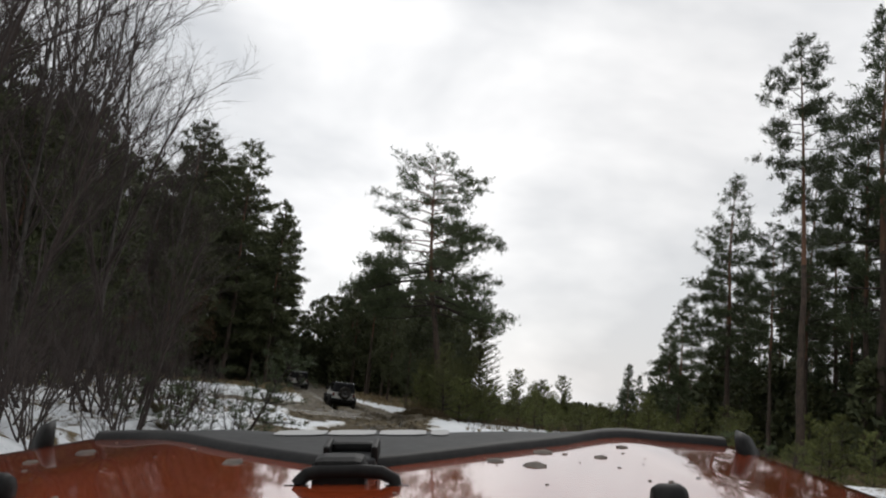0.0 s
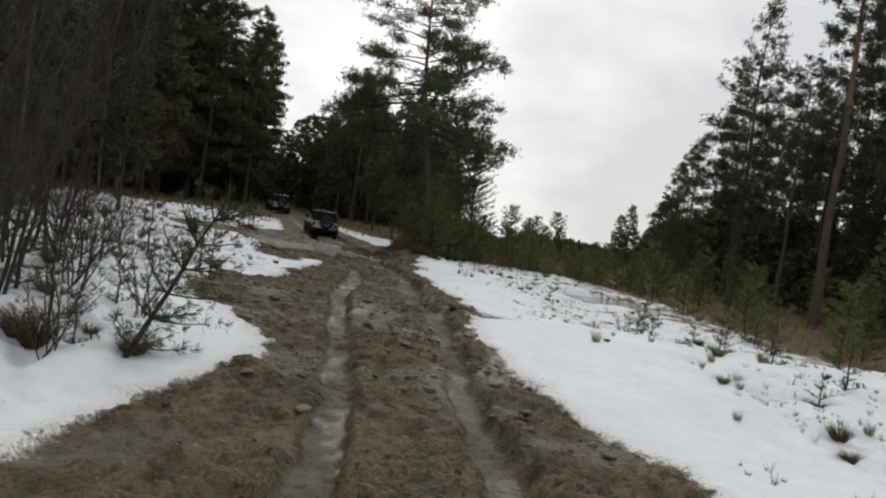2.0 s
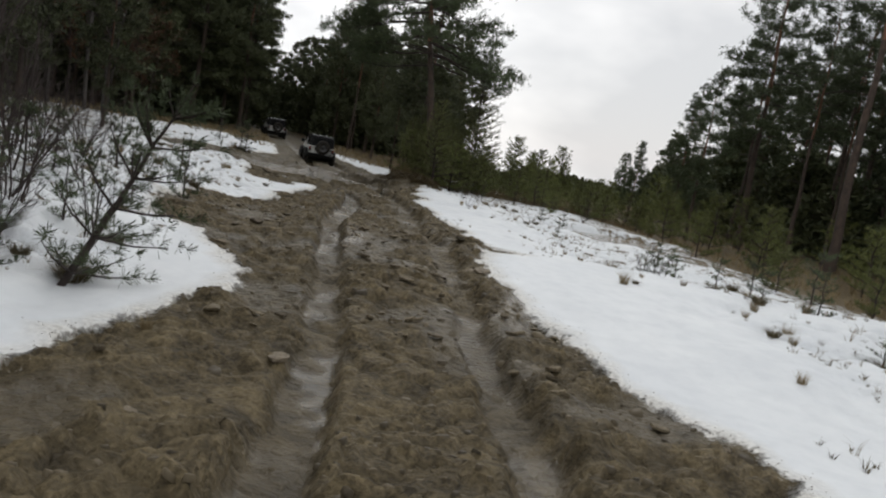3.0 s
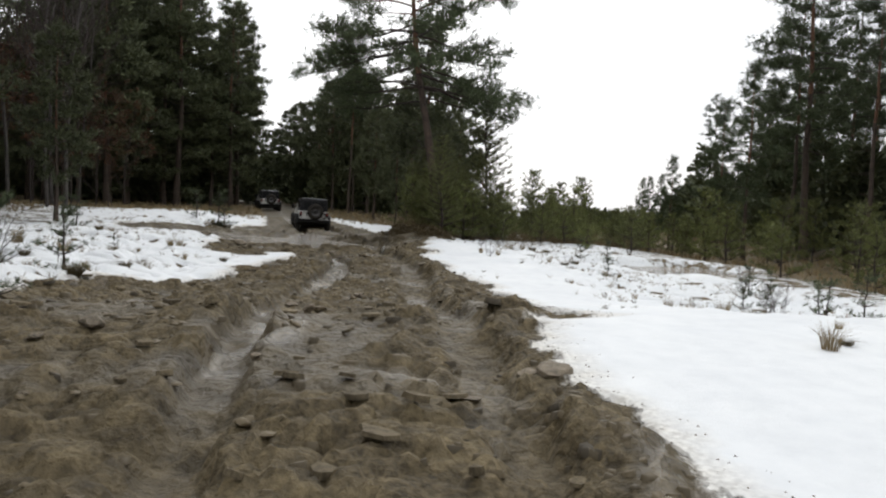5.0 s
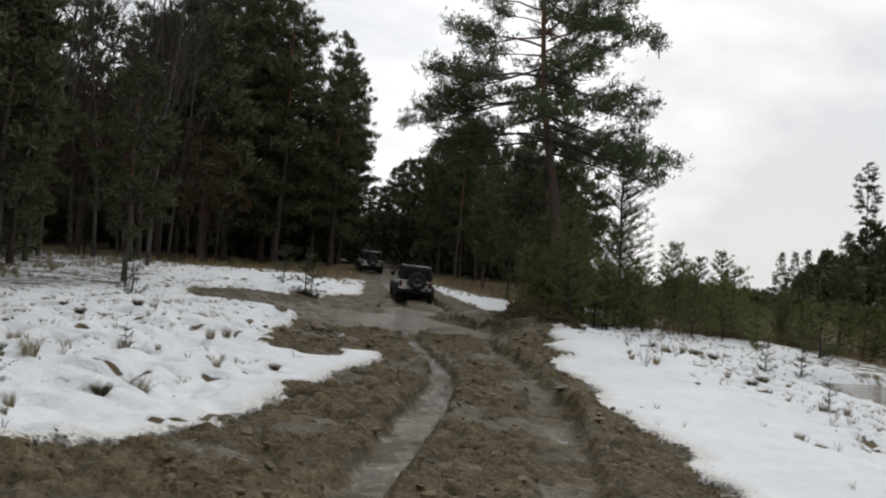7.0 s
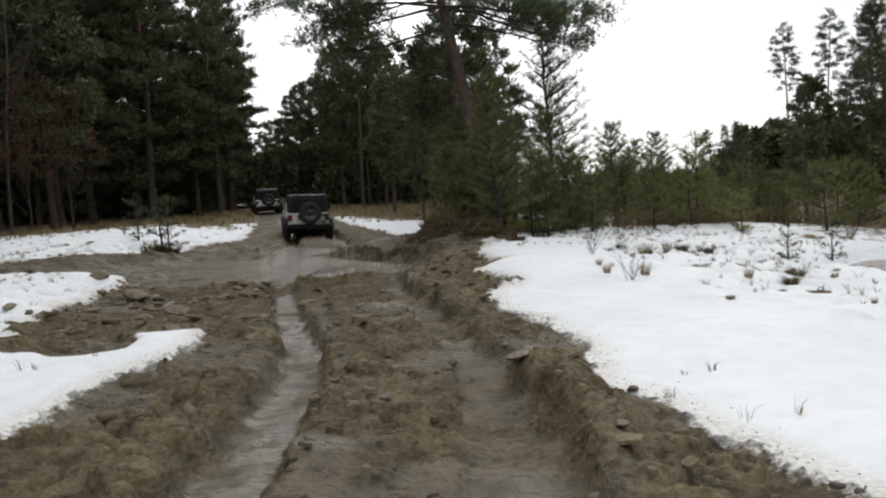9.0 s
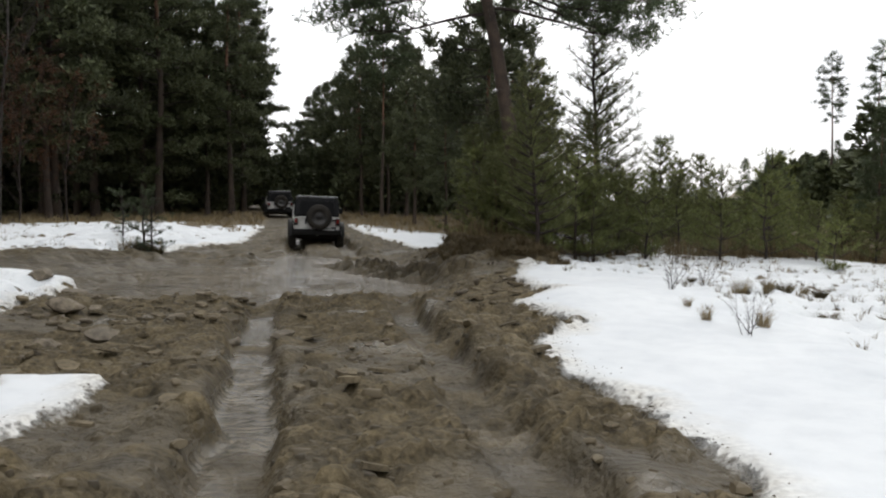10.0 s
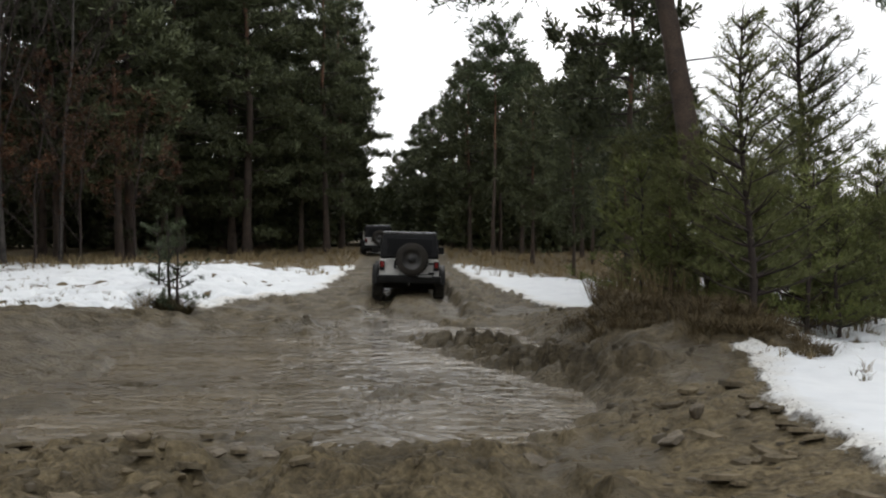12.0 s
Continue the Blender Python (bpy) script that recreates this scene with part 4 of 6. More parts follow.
for x, y, kind, size in ((2.4, 46.15, young_d, 0.6), (1.6, 48.2, young_e, 0.52), (2.2, 48.3, young_b, 1.15), (3.1, 48.1, young_e, 0.5), (2.7, 47.4, young_b, 0.9), (3.4, 47.2, young_b, 1), (1.2, 48.9, young_b, 1), (3.9, 47.9, young_e, 0.44), (5.8, 54.2, young_a, 0.68), (1.2, 51.8, young_e, 0.7), (2.9, 48.3, young_e, 0.47), (1.9, 50.6, young_e, 0.86), (3.4, 51.9, young_e, 0.78), (4.6, 51, young_e, 0.82), (5, 48.8, young_e, 0.44), (3.6, 50, young_e, 0.66), (5.4, 52.6, young_b, 0.94), (6.4, 55.5, young_b, 1.02), (2.6, 53.3, young_e, 0.9), (4.8, 49, young_c, 1.3), (5.2, 47.6, young_c, 1.1), (2.7, 47.7, young_b, 0.85), (1.7, 48.4, young_b, 0.7), (3.9, 47.2, young_b, 0.8), (2.3, 49.8, young_b, 1.2), (7.3, 52, young_a, 0.56), (8.2, 57, young_a, 0.9), (10, 62, young_a, 0.7),
                         (11.5, 66, young_a, 0.85), (13, 69, young_a, 0.6), (16.5, 70, young_a, 0.5), (12.2, 74, young_a, 0.8), (4.1, 48.2, young_c, 1.2)):
    another(kind, x, y, rs.uniform(0, 360), size)
for k in range(125):
    x, y = rs.uniform(6.5, 27), rs.uniform(42.5, 76)
    if x < 6.5 + (45 - y) * 0.3 or x > 9 + (y - 40) * 0.62 + 4 or (x > 17 and y < 62 and k % 3):
        continue
    another((young_b, young_b, young_c, young_a)[k % 4], x, y, rs.uniform(0, 360), rs.uniform(0.5, 0.9) * (0.62 if k % 4 == 3 else 1.0))
for x, y, kind, size in ((12.5, 36, young_c, 1.0), (14, 33.5, young_b, 0.8), (15.5, 37, young_b, 1.0), (17.5, 40.5, young_b, 1.0), (13.0, 41.5, young_b, 0.9), (16.5, 44.5, young_b, 1.1), (19.0, 46.5, young_b, 1.1), (12, 28.5, young_c, 0.8), (16, 29, young_b, 0.9), (18.5, 34.5, young_b, 1.0), (20.5, 36.5, young_b, 1.1), (14.5, 47.5, young_b, 1.2), (22.5, 43.5, young_b, 1.1), (12.2, 24, young_c, 0.8), (15, 24.5, young_b, 0.8)):
    another(kind, x, y, rs.uniform(0, 360), size)
sapling = tagged(at(young_pine(1.75, 135, tufts=95, blades=26, reach=0.27, length=0.10, width=0.0045, needles=NEEDLE, kind="pine_sapling"), -7.75, 49.4, 0, 1.15), "thin pine sapling in a tuft of dry grass", "sapling", "pine saplings")
for x, y, size in ((-7.35, 49.2, 0.95), (-11.0, 41.2, 0.8), (-12.5, 44, 0.7), (-4.9, 17.7, 0.6), (-3.3, 19.1, 0.65), (-4.6, 24, 0.7), (-5.0, 21, 0.75), (7.4, 26.2, 0.45), (9.1, 30.7, 0.5), (9.4, 30.2, 0.4), (6.6, 38.0, 0.45), (7.6, 38.6, 0.5), (-6.0, 30.4, 0.3), (-24, 54, 1.4), (-26, 50, 1.6), (-27.5, 46, 1.5), (-9.5, 52.5, 0.9), (-4.1, 13.7, 0.7), (-4.9, 14.6, 0.9), (-3.8, 15.4, 0.5), (-4.7, 16.2, 0.7), (-5.6, 15.9, 0.9), (-3.6, 17.3, 0.4), (-6.3, 17.5, 0.8), (-3.5, 13.0, 0.42), (-6.6, 20.2, 0.6), (-7.4, 24.4, 0.5), (-5.6, 26.4, 0.3), (5.9, 21.3, 0.4), (6.8, 23.3, 0.5), (8.0, 22.0, 0.6), (7.0, 19.4, 0.45), (8.6, 25.0, 0.55), (6.3, 33.5, 0.4), (7.45, 18.3, 0.5), (6.9, 15.6, 0.4), (7.9, 16.6, 0.6), (7.7, 27.8, 0.45), (8.4, 20.2, 0.7)):
    another(sapling, x, y, rs.uniform(0, 360), size)
leaning = young_pine(2.35, 137, tufts=330, blades=18, reach=0.30, length=0.11, width=0.0048, needles=NEEDLE, kind="pine_sapling")
leaning.matrix_basis = pose(-2.95, 13.3, height(-2.95, 13.3) - 0.05, -6, 26, 0)
tagged(leaning, "dark pine sapling leaning over muddy snow", "sapling", "pine saplings")

# leafless birches, alders and bushes
birch = tagged(at(bare_tree(17.5, 141, 0.12, spread_=0.42, first=0.18), -22.3, 60.5), "leafless birch with pale trunk and fine twigs", "tree", "birches")
for x, y, size in ((-11.2, 22.5, 0.85), (-12.6, 26, 0.95), (-14.2, 24.0, 1.0), (-10.9, 27.5, 0.8), (-13.4, 31, 1.0), (-15.6, 28.5, 1.0), (-10.0, 19.2, 0.7), (-12.2, 18.0, 0.85), (-14.8, 20.5, 1.0), (-22.4, 49.5, 0.95), (-21.0, 46.5, 0.9), (-25, 63, 1.0), (-19.8, 64.5, 0.8), (-28, 58, 1.05), (-17.5, 29, 0.9), (-12.4, 25.5, 0.62), (-20, 42, 0.9), (-15, 22, 0.8), (-16.5, 34, 0.95), (-18.5, 38.5, 1.0), (-17.2, 56, 0.95), (-19, 58, 0.9), (-20.4, 62, 1.0), (-23.4, 57, 1.0), (-15.8, 25, 0.85), (-21, 52, 1.0), (-18.8, 33, 0.95)):
    another(birch, x, y, rs.uniform(0, 360), size)
alder = tagged(at(bare_tree(7.8, 142, 0.065, bark=TWIG, spread_=0.6, kind="alder_tree", lean=(0.22, 0.0), first=0.2), -7.4, 13.8), "leafless alder leaning over the snow", "tree", "alders")
for x, y, turn, size in ((-8.4, 16.5, 60, 1.0), (-9.5, 12.5, 140, 1.1), (-6.9, 18.0, 220, 0.75), (-10.5, 20, 300, 1.05), (-10.5, 15, 20, 1.45), (-11.5, 17.5, 100, 1.55), (-12.5, 20, 200, 1.5), (-9.5, 18.5, 250, 1.3), (-13.5, 16.5, 320, 1.6), (-11, 22.5, 80, 1.4), (-13, 24, 150, 1.5), (-9, 21, 30, 1.2), (-4.6, 13.3, 350, 0.5), (-5.4, 15.8, 15, 0.55), (-5.9, 17.4, 330, 0.55), (-4.9, 14.3, 30, 0.45)):
    another(alder, x, y, turn, size)
bush = tagged(at(bare_tree(2.9, 143, 0.022, bark=TWIG, spread_=0.5, twigs=2, kind="bare_bush", stems=7), -5.6, 14.6), "leafless bush of thin brown stems in snow", "bush", "bare bushes")
for x, y, size in ((-5.2, 10.6, 0.8), (-6.2, 11.2, 1.0), (-7.0, 10.2, 1.1), (-7.8, 11.6, 1.2), (-5.6, 9.2, 0.7), (-8.8, 12.4, 1.2), (-4.6, 11.6, 0.5), (-6.6, 8.6, 0.9), (-4.9, 13.3, 0.8), (-6.3, 15.4, 1.1), (-5.2, 16.8, 0.9), (-6.9, 13.0, 1.1), (-4.5, 15.6, 0.65), (-7.6, 15.5, 1.2), (-3.6, 12.7, 0.45), (-6.0, 18.8, 0.8), (-8.6, 18.2, 1.2), (-5.9, 12.2, 0.7), (-7.2, 17.0, 0.9), (-4.2, 14.4, 0.5), (-6.6, 20.5, 0.7), (-8.2, 13.8, 1.1), (-9.4, 16, 1.2), (-5.4, 20.2, 0.5), (-4.6, 18.0, 0.45), (-7.8, 20.5, 0.9), (-9.0, 22.0, 1.0), (-6.4, 23.0, 0.55), (-10.2, 14.6, 1.2), (-5.3, 18.0, 0.6), (-6.2, 16.6, 0.8), (-10.4, 24, 1.0), (-8.0, 25, 0.7), (-4.9, 22.5, 0.35), (-3.4, 15.2, 0.5), (7.6, 26.6, 0.3), (9.0, 30.9, 0.32), (3.3, 38.6, 0.22), (4.1, 39.7, 0.2), (3.3, 35.8, 0.2), (8.9, 40.4, 0.3), (2.8, 47.7, 0.35), (5.8, 22.4, 0.25)):
    another(bush, x, y, rs.uniform(0, 360), size)
beech = tagged(at(bare_tree(7.0, 144, 0.06, bark=TWIG, spread_=0.62, kind="beech_tree", leaves=2600, first=0.15), -19.5, 62.5), "young beech holding brown dry leaves", "tree", "young beeches")
for x, y, size in ((-22.8, 65, 1.2), (-17.4, 66, 0.9), (-25.8, 66, 1.3), (-21.2, 61.0, 1.15), (-18.4, 63.6, 0.9), (-24.0, 62.0, 1.2)):
    another(beech, x, y, rs.uniform(0, 360), size)

# far woods closing the clearing and the horizon
rng = np.random.default_rng(5)


def far_woods(name, spots, label, length=0.95, width=0.30, count_=3):
    vv, ff, count = [], [], 0
    for x, y, h, w in spots:
        n = 150
        u = rng.uniform(0, 1, n) ** 0.8
        az, rr = rng.uniform(0, 6.28, n), w * np.sqrt(rng.uniform(0.1, 1, n)) * (1.02 - u) ** 0.6
        c = np.stack([x + rr * np.cos(az), y + rr * np.sin(az), broad(x, y) + h * (0.06 + 0.94 * u)], 1)
        d = np.stack([np.cos(az), np.sin(az), 0.5 + 0 * az], 1)
        v, f = spikes(rng, c, d / np.linalg.norm(d, axis=1, keepdims=True), length, width, count_, 0.5)
        vv.append(v)
        ff.append(f + count)
        count += len(v)
    ob = raw(name, np.concatenate(vv), np.concatenate(ff), NEEDLE_DARK)
    return tagged(ob, label, "woods", kind="stuff")


spots = []
for k in range(190):
    x = rng.uniform(10, 150)
    y = rng.uniform(118, 190) + 0.2 * x
    low = 0.07 < x / y < 0.31
    spots.append((x, y, rng.uniform(0.8, 1.6) if low else rng.uniform(4, 7) + 0.03 * x, rng.uniform(1.4, 2.4)))
for k in range(60):
    spots.append((rng.uniform(46, 78), rng.uniform(30, 100), rng.uniform(14, 20), rng.uniform(2, 3)))
far_woods("far_woods", spots, "distant dark woods behind the clearing")
spots = []
for k in range(90):
    y = rng.uniform(150, 210)
    x = rng.uniform(-75, 12)
    spots.append((x, y, rng.uniform(5, 7.5) if x < -14 else rng.uniform(10, 13), rng.uniform(2, 3)))
for k in range(110):
    spots.append((rng.uniform(-95, -46), rng.uniform(15, 150), rng.uniform(16, 21), rng.uniform(2.2, 3.2)))
for k in range(50):
    spots.append((rng.uniform(-8, 7), rng.uniform(96, 135), rng.uniform(9, 11.5), rng.uniform(1.8, 2.6)))
# added out of view behind the start, to dim reflections and light from there
for k in range(150):
    spots.append((rng.uniform(-70, 70), rng.uniform(-70, -16), rng.uniform(11, 18), rng.uniform(2, 3)))
far_woods("far_forest", spots, "deep dark forest behind the front trees, with unseen woods added behind the start")

spots = []
for k in range(260):
    x = rng.uniform(-62, -15)
    y = 84 + 26 * rng.uniform(0, 1) - 0.35 * max(0, -x - 30)
    spots.append((x, y, rng.uniform(2.5, 7), rng.uniform(1.4, 2.4)))
for k in range(60):
    spots.append((rng.uniform(-34, -23), rng.uniform(24, 60), rng.uniform(2.5, 7), rng.uniform(1.4, 2.2)))
for k in range(70):
    y = rng.uniform(84, 125)
    spots.append((rng.uniform(-6, 6) - 0.33 * (y - 84), y, rng.uniform(2, 6), rng.uniform(1.2, 2.0)))
for k in range(90):
    spots.append((rng.uniform(24, 46), rng.uniform(34, 80), rng.uniform(2.5, 8), rng.uniform(1.2, 2.2)))
for k in range(150):
    y = rng.uniform(80, 122)
    x = rng.uniform(0.16, 0.62) * y
    spots.append((x, y, rng.uniform(1.0, 1.6) if x < 0.31 * y else rng.uniform(2, 4.5), rng.uniform(1.4, 2.4)))
far_woods("undergrowth", spots, "dense dark undergrowth between the forest trunks", 0.62, 0.13, 6)

# ---- vehicles ----
PAINT_SILVER = coat("dirty_silver_paint", (0.34, 0.33, 0.31), (0.62, 0.61, 0.58), 0.4, 2.0, 30.0, 0.1, 0.003, contrast=(0.3, 0.55))
PAINT_ORANGE = coat("muddy_orange_paint", (0.17, 0.026, 0.008), (0.30, 0.050, 0.014), 0.08, 1.5, 60.0, 0.05, 0.002, contrast=(0.3, 0.5))
TOP_BLACK = coat("black_hardtop", (0.006, 0.006, 0.007), (0.016, 0.016, 0.017), 0.45, 3.0, 60.0, 0.1, 0.002, spec=0.2)
# roof of the black top: sky reflection painted in as paler grey patches
ROOF_GREY = coat("glossy_roof_sky_sheen", (0.05, 0.05, 0.052), (0.20, 0.205, 0.21), 0.14, 1.5, 12.0, 0.05, 0.002, spec=0.8)
body_paint = PAINT_ORANGE.node_tree.nodes["Principled BSDF"].inputs
body_paint["Coat Weight"].default_value, body_paint["Coat Roughness"].default_value, body_paint["Coat IOR"].default_value = 1.0, 0.03, 1.5
PLASTIC = coat("black_plastic", (0.006, 0.006, 0.006), (0.018, 0.017, 0.016), 0.5, 8.0, 90.0, 0.15, 0.002, spec=0.12)
VINYL = coat("dusty_black_vinyl", (0.016, 0.0165, 0.017), (0.042, 0.043, 0.044), 0.6, 3.0, 50.0, 0.1, 0.002, spec=0.12)
RUBBER = coat("muddy_tyre", (0.010, 0.009, 0.008), (0.038, 0.031, 0.023), 0.85, 4.0, 30.0, 0.5, 0.006)
RIM = coat("dark_alloy", (0.03, 0.03, 0.032), (0.09, 0.085, 0.08), 0.4, 6.0, 50.0, 0.1, 0.002, metallic=0.6)
GLASS_DARK = plain("tinted_glass", (0.008, 0.009, 0.010), 0.06)
WINDOW_VINYL = plain("dusty_tinted_window", (0.008, 0.008, 0.009), 0.35, spec=0.15)
RED_LAMP = plain("red_lamp", (0.20, 0.010, 0.008), 0.25)
LAMP_CLEAR = plain("headlamp_glass", (0.55, 0.56, 0.58), 0.12)
PALE = plain("pale_print", (0.30, 0.30, 0.295), 0.5)
SPOT = coat("dried_mud_spot", (0.035, 0.026, 0.020), (0.10, 0.078, 0.060), 0.8, 20.0, 80.0, 0.4, 0.003)


def rbox(bm, size, at_, bevel=0.03, segments=2, top=None):
    """A box with rounded edges; top scales its upper face in x and y."""
    res = bmesh.ops.create_cube(bm, size=1.0)
    vs = res["verts"]
    for v in vs:
        k = (top if top and v.co.z > 0 else (1, 1))
        v.co = Vector((v.co.x * size[0] * k[0] + at_[0], v.co.y * size[1] * k[1] + at_[1], v.co.z * size[2] + at_[2]))
    edges = list({e for v in vs for e in v.link_edges})
    if bevel:
        bmesh.ops.bevel(bm, geom=edges, offset=bevel, segments=segments, profile=0.6, affect="EDGES")
    return bm


def box(name, size, at_, material, parent, bevel=0.03, top=None, label=""):
    return part(name, rbox(bmesh.new(), size, at_, bevel, 2, top), material, parent, label)


def ringed(name, profile, material, parent, axis="x", at_=(0, 0, 0), sides=32, label=""):
    """A turned shape: profile of (along the axis, radius)."""
    v, f = [], []
    for a, r in profile:
        for k in range(sides):
            t = 2 * math.pi * k / sides
            c, s = r * math.cos(t), r * math.sin(t)
            v.append((a + at_[0], c + at_[1], s + at_[2]) if axis == "x" else (c + at_[0], a + at_[1], s + at_[2]))
    n = len(profile)
    for p in range(n - 1):
        for k in range(sides):
            f.append((p * sides + k, p * sides + (k + 1) % sides, (p + 1) * sides + (k + 1) % sides, (p + 1) * sides + k))
    return raw(name, v, f, material, parent, True, label)


def wheel(name, at_, parent, axis="x", r=0.42, w=0.27):
    tyre = ringed(name, [(-w / 2, r * 0.62), (-w / 2, r * 0.86), (-w / 2 + 0.03, r * 0.97), (-w / 2 + 0.07, r), (w / 2 - 0.07, r), (w / 2 - 0.03, r * 0.97), (w / 2, r * 0.86), (w / 2, r * 0.62)], RUBBER, parent, axis, at_)
    ringed("rim", [(-w * 0.45, r * 0.64), (-w * 0.40, r * 0.55), (-w * 0.18, r * 0.48), (-w * 0.15, r * 0.18), (-w * 0.30, r * 0.14), (-w * 0.30, 0.001), (w * 0.30, 0.001), (w * 0.30, r * 0.14), (w * 0.15, r * 0.18), (w * 0.18, r * 0.48), (w * 0.40, r * 0.55), (w * 0.45, r * 0.64)], RIM, tyre, axis, at_)
    lug = bmesh.new()
    for k in range(26):
        t = 2 * math.pi * k / 26
        for s in (-1, 1):
            m = Matrix.Translation(at_) @ (Matrix.Rotation(t, 4, "X") if axis == "x" else Matrix.Rotation(t, 4, "Y"))
            size, off = ((w * 0.36, 0.045, 0.03), (s * w * 0.26, 0, r)) if axis == "x" else ((0.045, w * 0.36, 0.03), (0, s * w * 0.26, r))
            made = bmesh.ops.create_cube(lug, size=1.0, matrix=m @ Matrix.Translation(off) @ Matrix.Diagonal((*size, 1)))
    tagged(part("tread", lug, RUBBER, tyre), kind="stuff")
    return tyre


def flare(name, x, y, z, parent, r=0.53, w=0.20):
    """A wheel-arch flare, bent over the wheel."""
    v, f = [], []
    ang = np.linspace(radians(8), radians(172), 11)
    for t in ang:
        flat = min(1.0, 1.12 * abs(math.sin(t)) + 0.25)
        for dx in (-w / 2, w / 2):
            for dr in (0.0, 0.045):
                rr = r + dr
                v.append((x + dx, y + rr * math.cos(t) * 1.12, z + rr * math.sin(t) * 0.9 * flat))
    for k in range(len(ang) - 1):
        a, b = 4 * k, 4 * k + 4
        f += [(a, a + 2, b + 2, b), (a + 1, b + 1, b + 3, a + 3), (a, b, b + 1, a + 1), (a + 2, a + 3, b + 3, b + 2)]
    return raw(name, v, f, PLASTIC, parent)


def offroader(label):
    """A boxy off-road car seen mostly from behind: y is ahead."""
    car = new("off_road_car")
    box("body", (1.50, 3.35, 0.52), (0, -0.18, 0.86), PAINT_SILVER, car, 0.05)
    box("sill", (1.56, 1.5, 0.12), (0, 0.05, 0.58), PLASTIC, car, 0.03)
    box("hood", (1.28, 1.15, 0.18), (0, 1.42, 1.12), PAINT_SILVER, car, 0.05, (0.94, 0.97))
    box("hardtop", (1.50, 2.25, 0.62), (0, -0.72, 1.45), TOP_BLACK, car, 0.06, (0.90, 0.96))
    roof = box("roof", (1.36, 2.18, 0.07), (0, -0.72, 1.785), ROOF_GREY, car, 0.03)
    box("rear_window", (1.12, 0.03, 0.42), (0, -1.842, 1.44), WINDOW_VINYL, car, 0.012)
    tail = box("tailgate", (1.16, 0.05, 0.46), (0, -1.865, 0.90), PAINT_SILVER, car, 0.02)
    box("handle", (0.05, 0.04, 0.20), (-0.36, -1.90, 0.98), PLASTIC, tail, 0.01, label="black tailgate handle")
    box("hinge", (0.16, 0.03, 0.05), (0.56, -1.90, 1.02), PLASTIC, tail, 0.01)
    box("hinge", (0.16, 0.03, 0.05), (0.56, -1.90, 0.78), PLASTIC, tail, 0.01)
    for s in (-1, 1):
        lamp = box("tail_lamp", (0.13, 0.10, 0.24), (s * 0.68, -1.89, 0.96), PLASTIC, car, 0.02)
        box("lens", (0.085, 0.02, 0.13), (s * 0.68, -1.945, 0.99), RED_LAMP, lamp, 0.006, label="red lamp lens")
        box("side_window", (0.03, 1.0, 0.36), (s * 0.735, -0.95, 1.46), GLASS_DARK, car, 0.01)
        door = box("door", (0.03, 0.95, 0.82), (s * 0.755, 0.32, 1.10), PAINT_SILVER, car, 0.012)
        box("door_window", (0.02, 0.80, 0.34), (s * 0.765, 0.28, 1.46), GLASS_DARK, door, 0.008)
        mirror = box("mirror", (0.18, 0.09, 0.20), (s * 0.93, 0.66, 1.32), PLASTIC, car, 0.03)
        box("mirror_arm", (0.14, 0.04, 0.04), (s * 0.80, 0.68, 1.27), PLASTIC, mirror, 0.01)
        for y in (-1.18, 1.38):
            flare("flare", s * 0.83, y, 0.46, car)
            wheel("wheel", (s * 0.79, y, 0.42), car)
    box("windscreen", (1.30, 0.04, 0.42), (0, 0.86, 1.46), GLASS_DARK, car, 0.012)
    box("rear_bumper", (1.62, 0.20, 0.20), (0, -1.98, 0.62), PLASTIC, car, 0.05)
    plate = box("plate", (0.40, 0.02, 0.10), (0.40, -2.09, 0.72), PLASTIC, car, 0.004)
    box("plate_bar", (0.34, 0.008, 0.05), (0.40, -2.104, 0.72), PALE, plate, 0.0)
    box("front_bumper", (1.60, 0.22, 0.18), (0, 2.12, 0.62), PLASTIC, car, 0.05)
    box("grille", (1.22, 0.06, 0.42), (0, 2.00, 0.98), PLASTIC, car, 0.02)
    box("spare_carrier", (0.30, 0.10, 0.30), (0.06, -1.93, 1.12), PLASTIC, car, 0.02)
    wheel("spare_wheel", (0.06, -2.08, 1.13), car, "y", 0.41, 0.26)
    box("tow_hook", (0.07, 0.14, 0.07), (0.0, -2.12, 0.50), RUBBER, car, 0.02)
    box("axle", (1.40, 0.14, 0.16), (0, -1.18, 0.42), RUBBER, car, 0.05)
    return tagged(car, label, "car", "cars on the track")


lead = offroader("silver off-road car with black hardtop driving through mud")
lead.matrix_basis = pose(-4.3, 56.5, height(-4.3, 55.5) - 0.26, -1.0, 2.0, 11.0)
ahead = copy_thing(lead, pose(-10.3, 80.0, height(-10.3, 80.0) - 0.15, 0, 0, 15.0))
tagged(ahead, "dark-topped off-road car farther along the forest track")


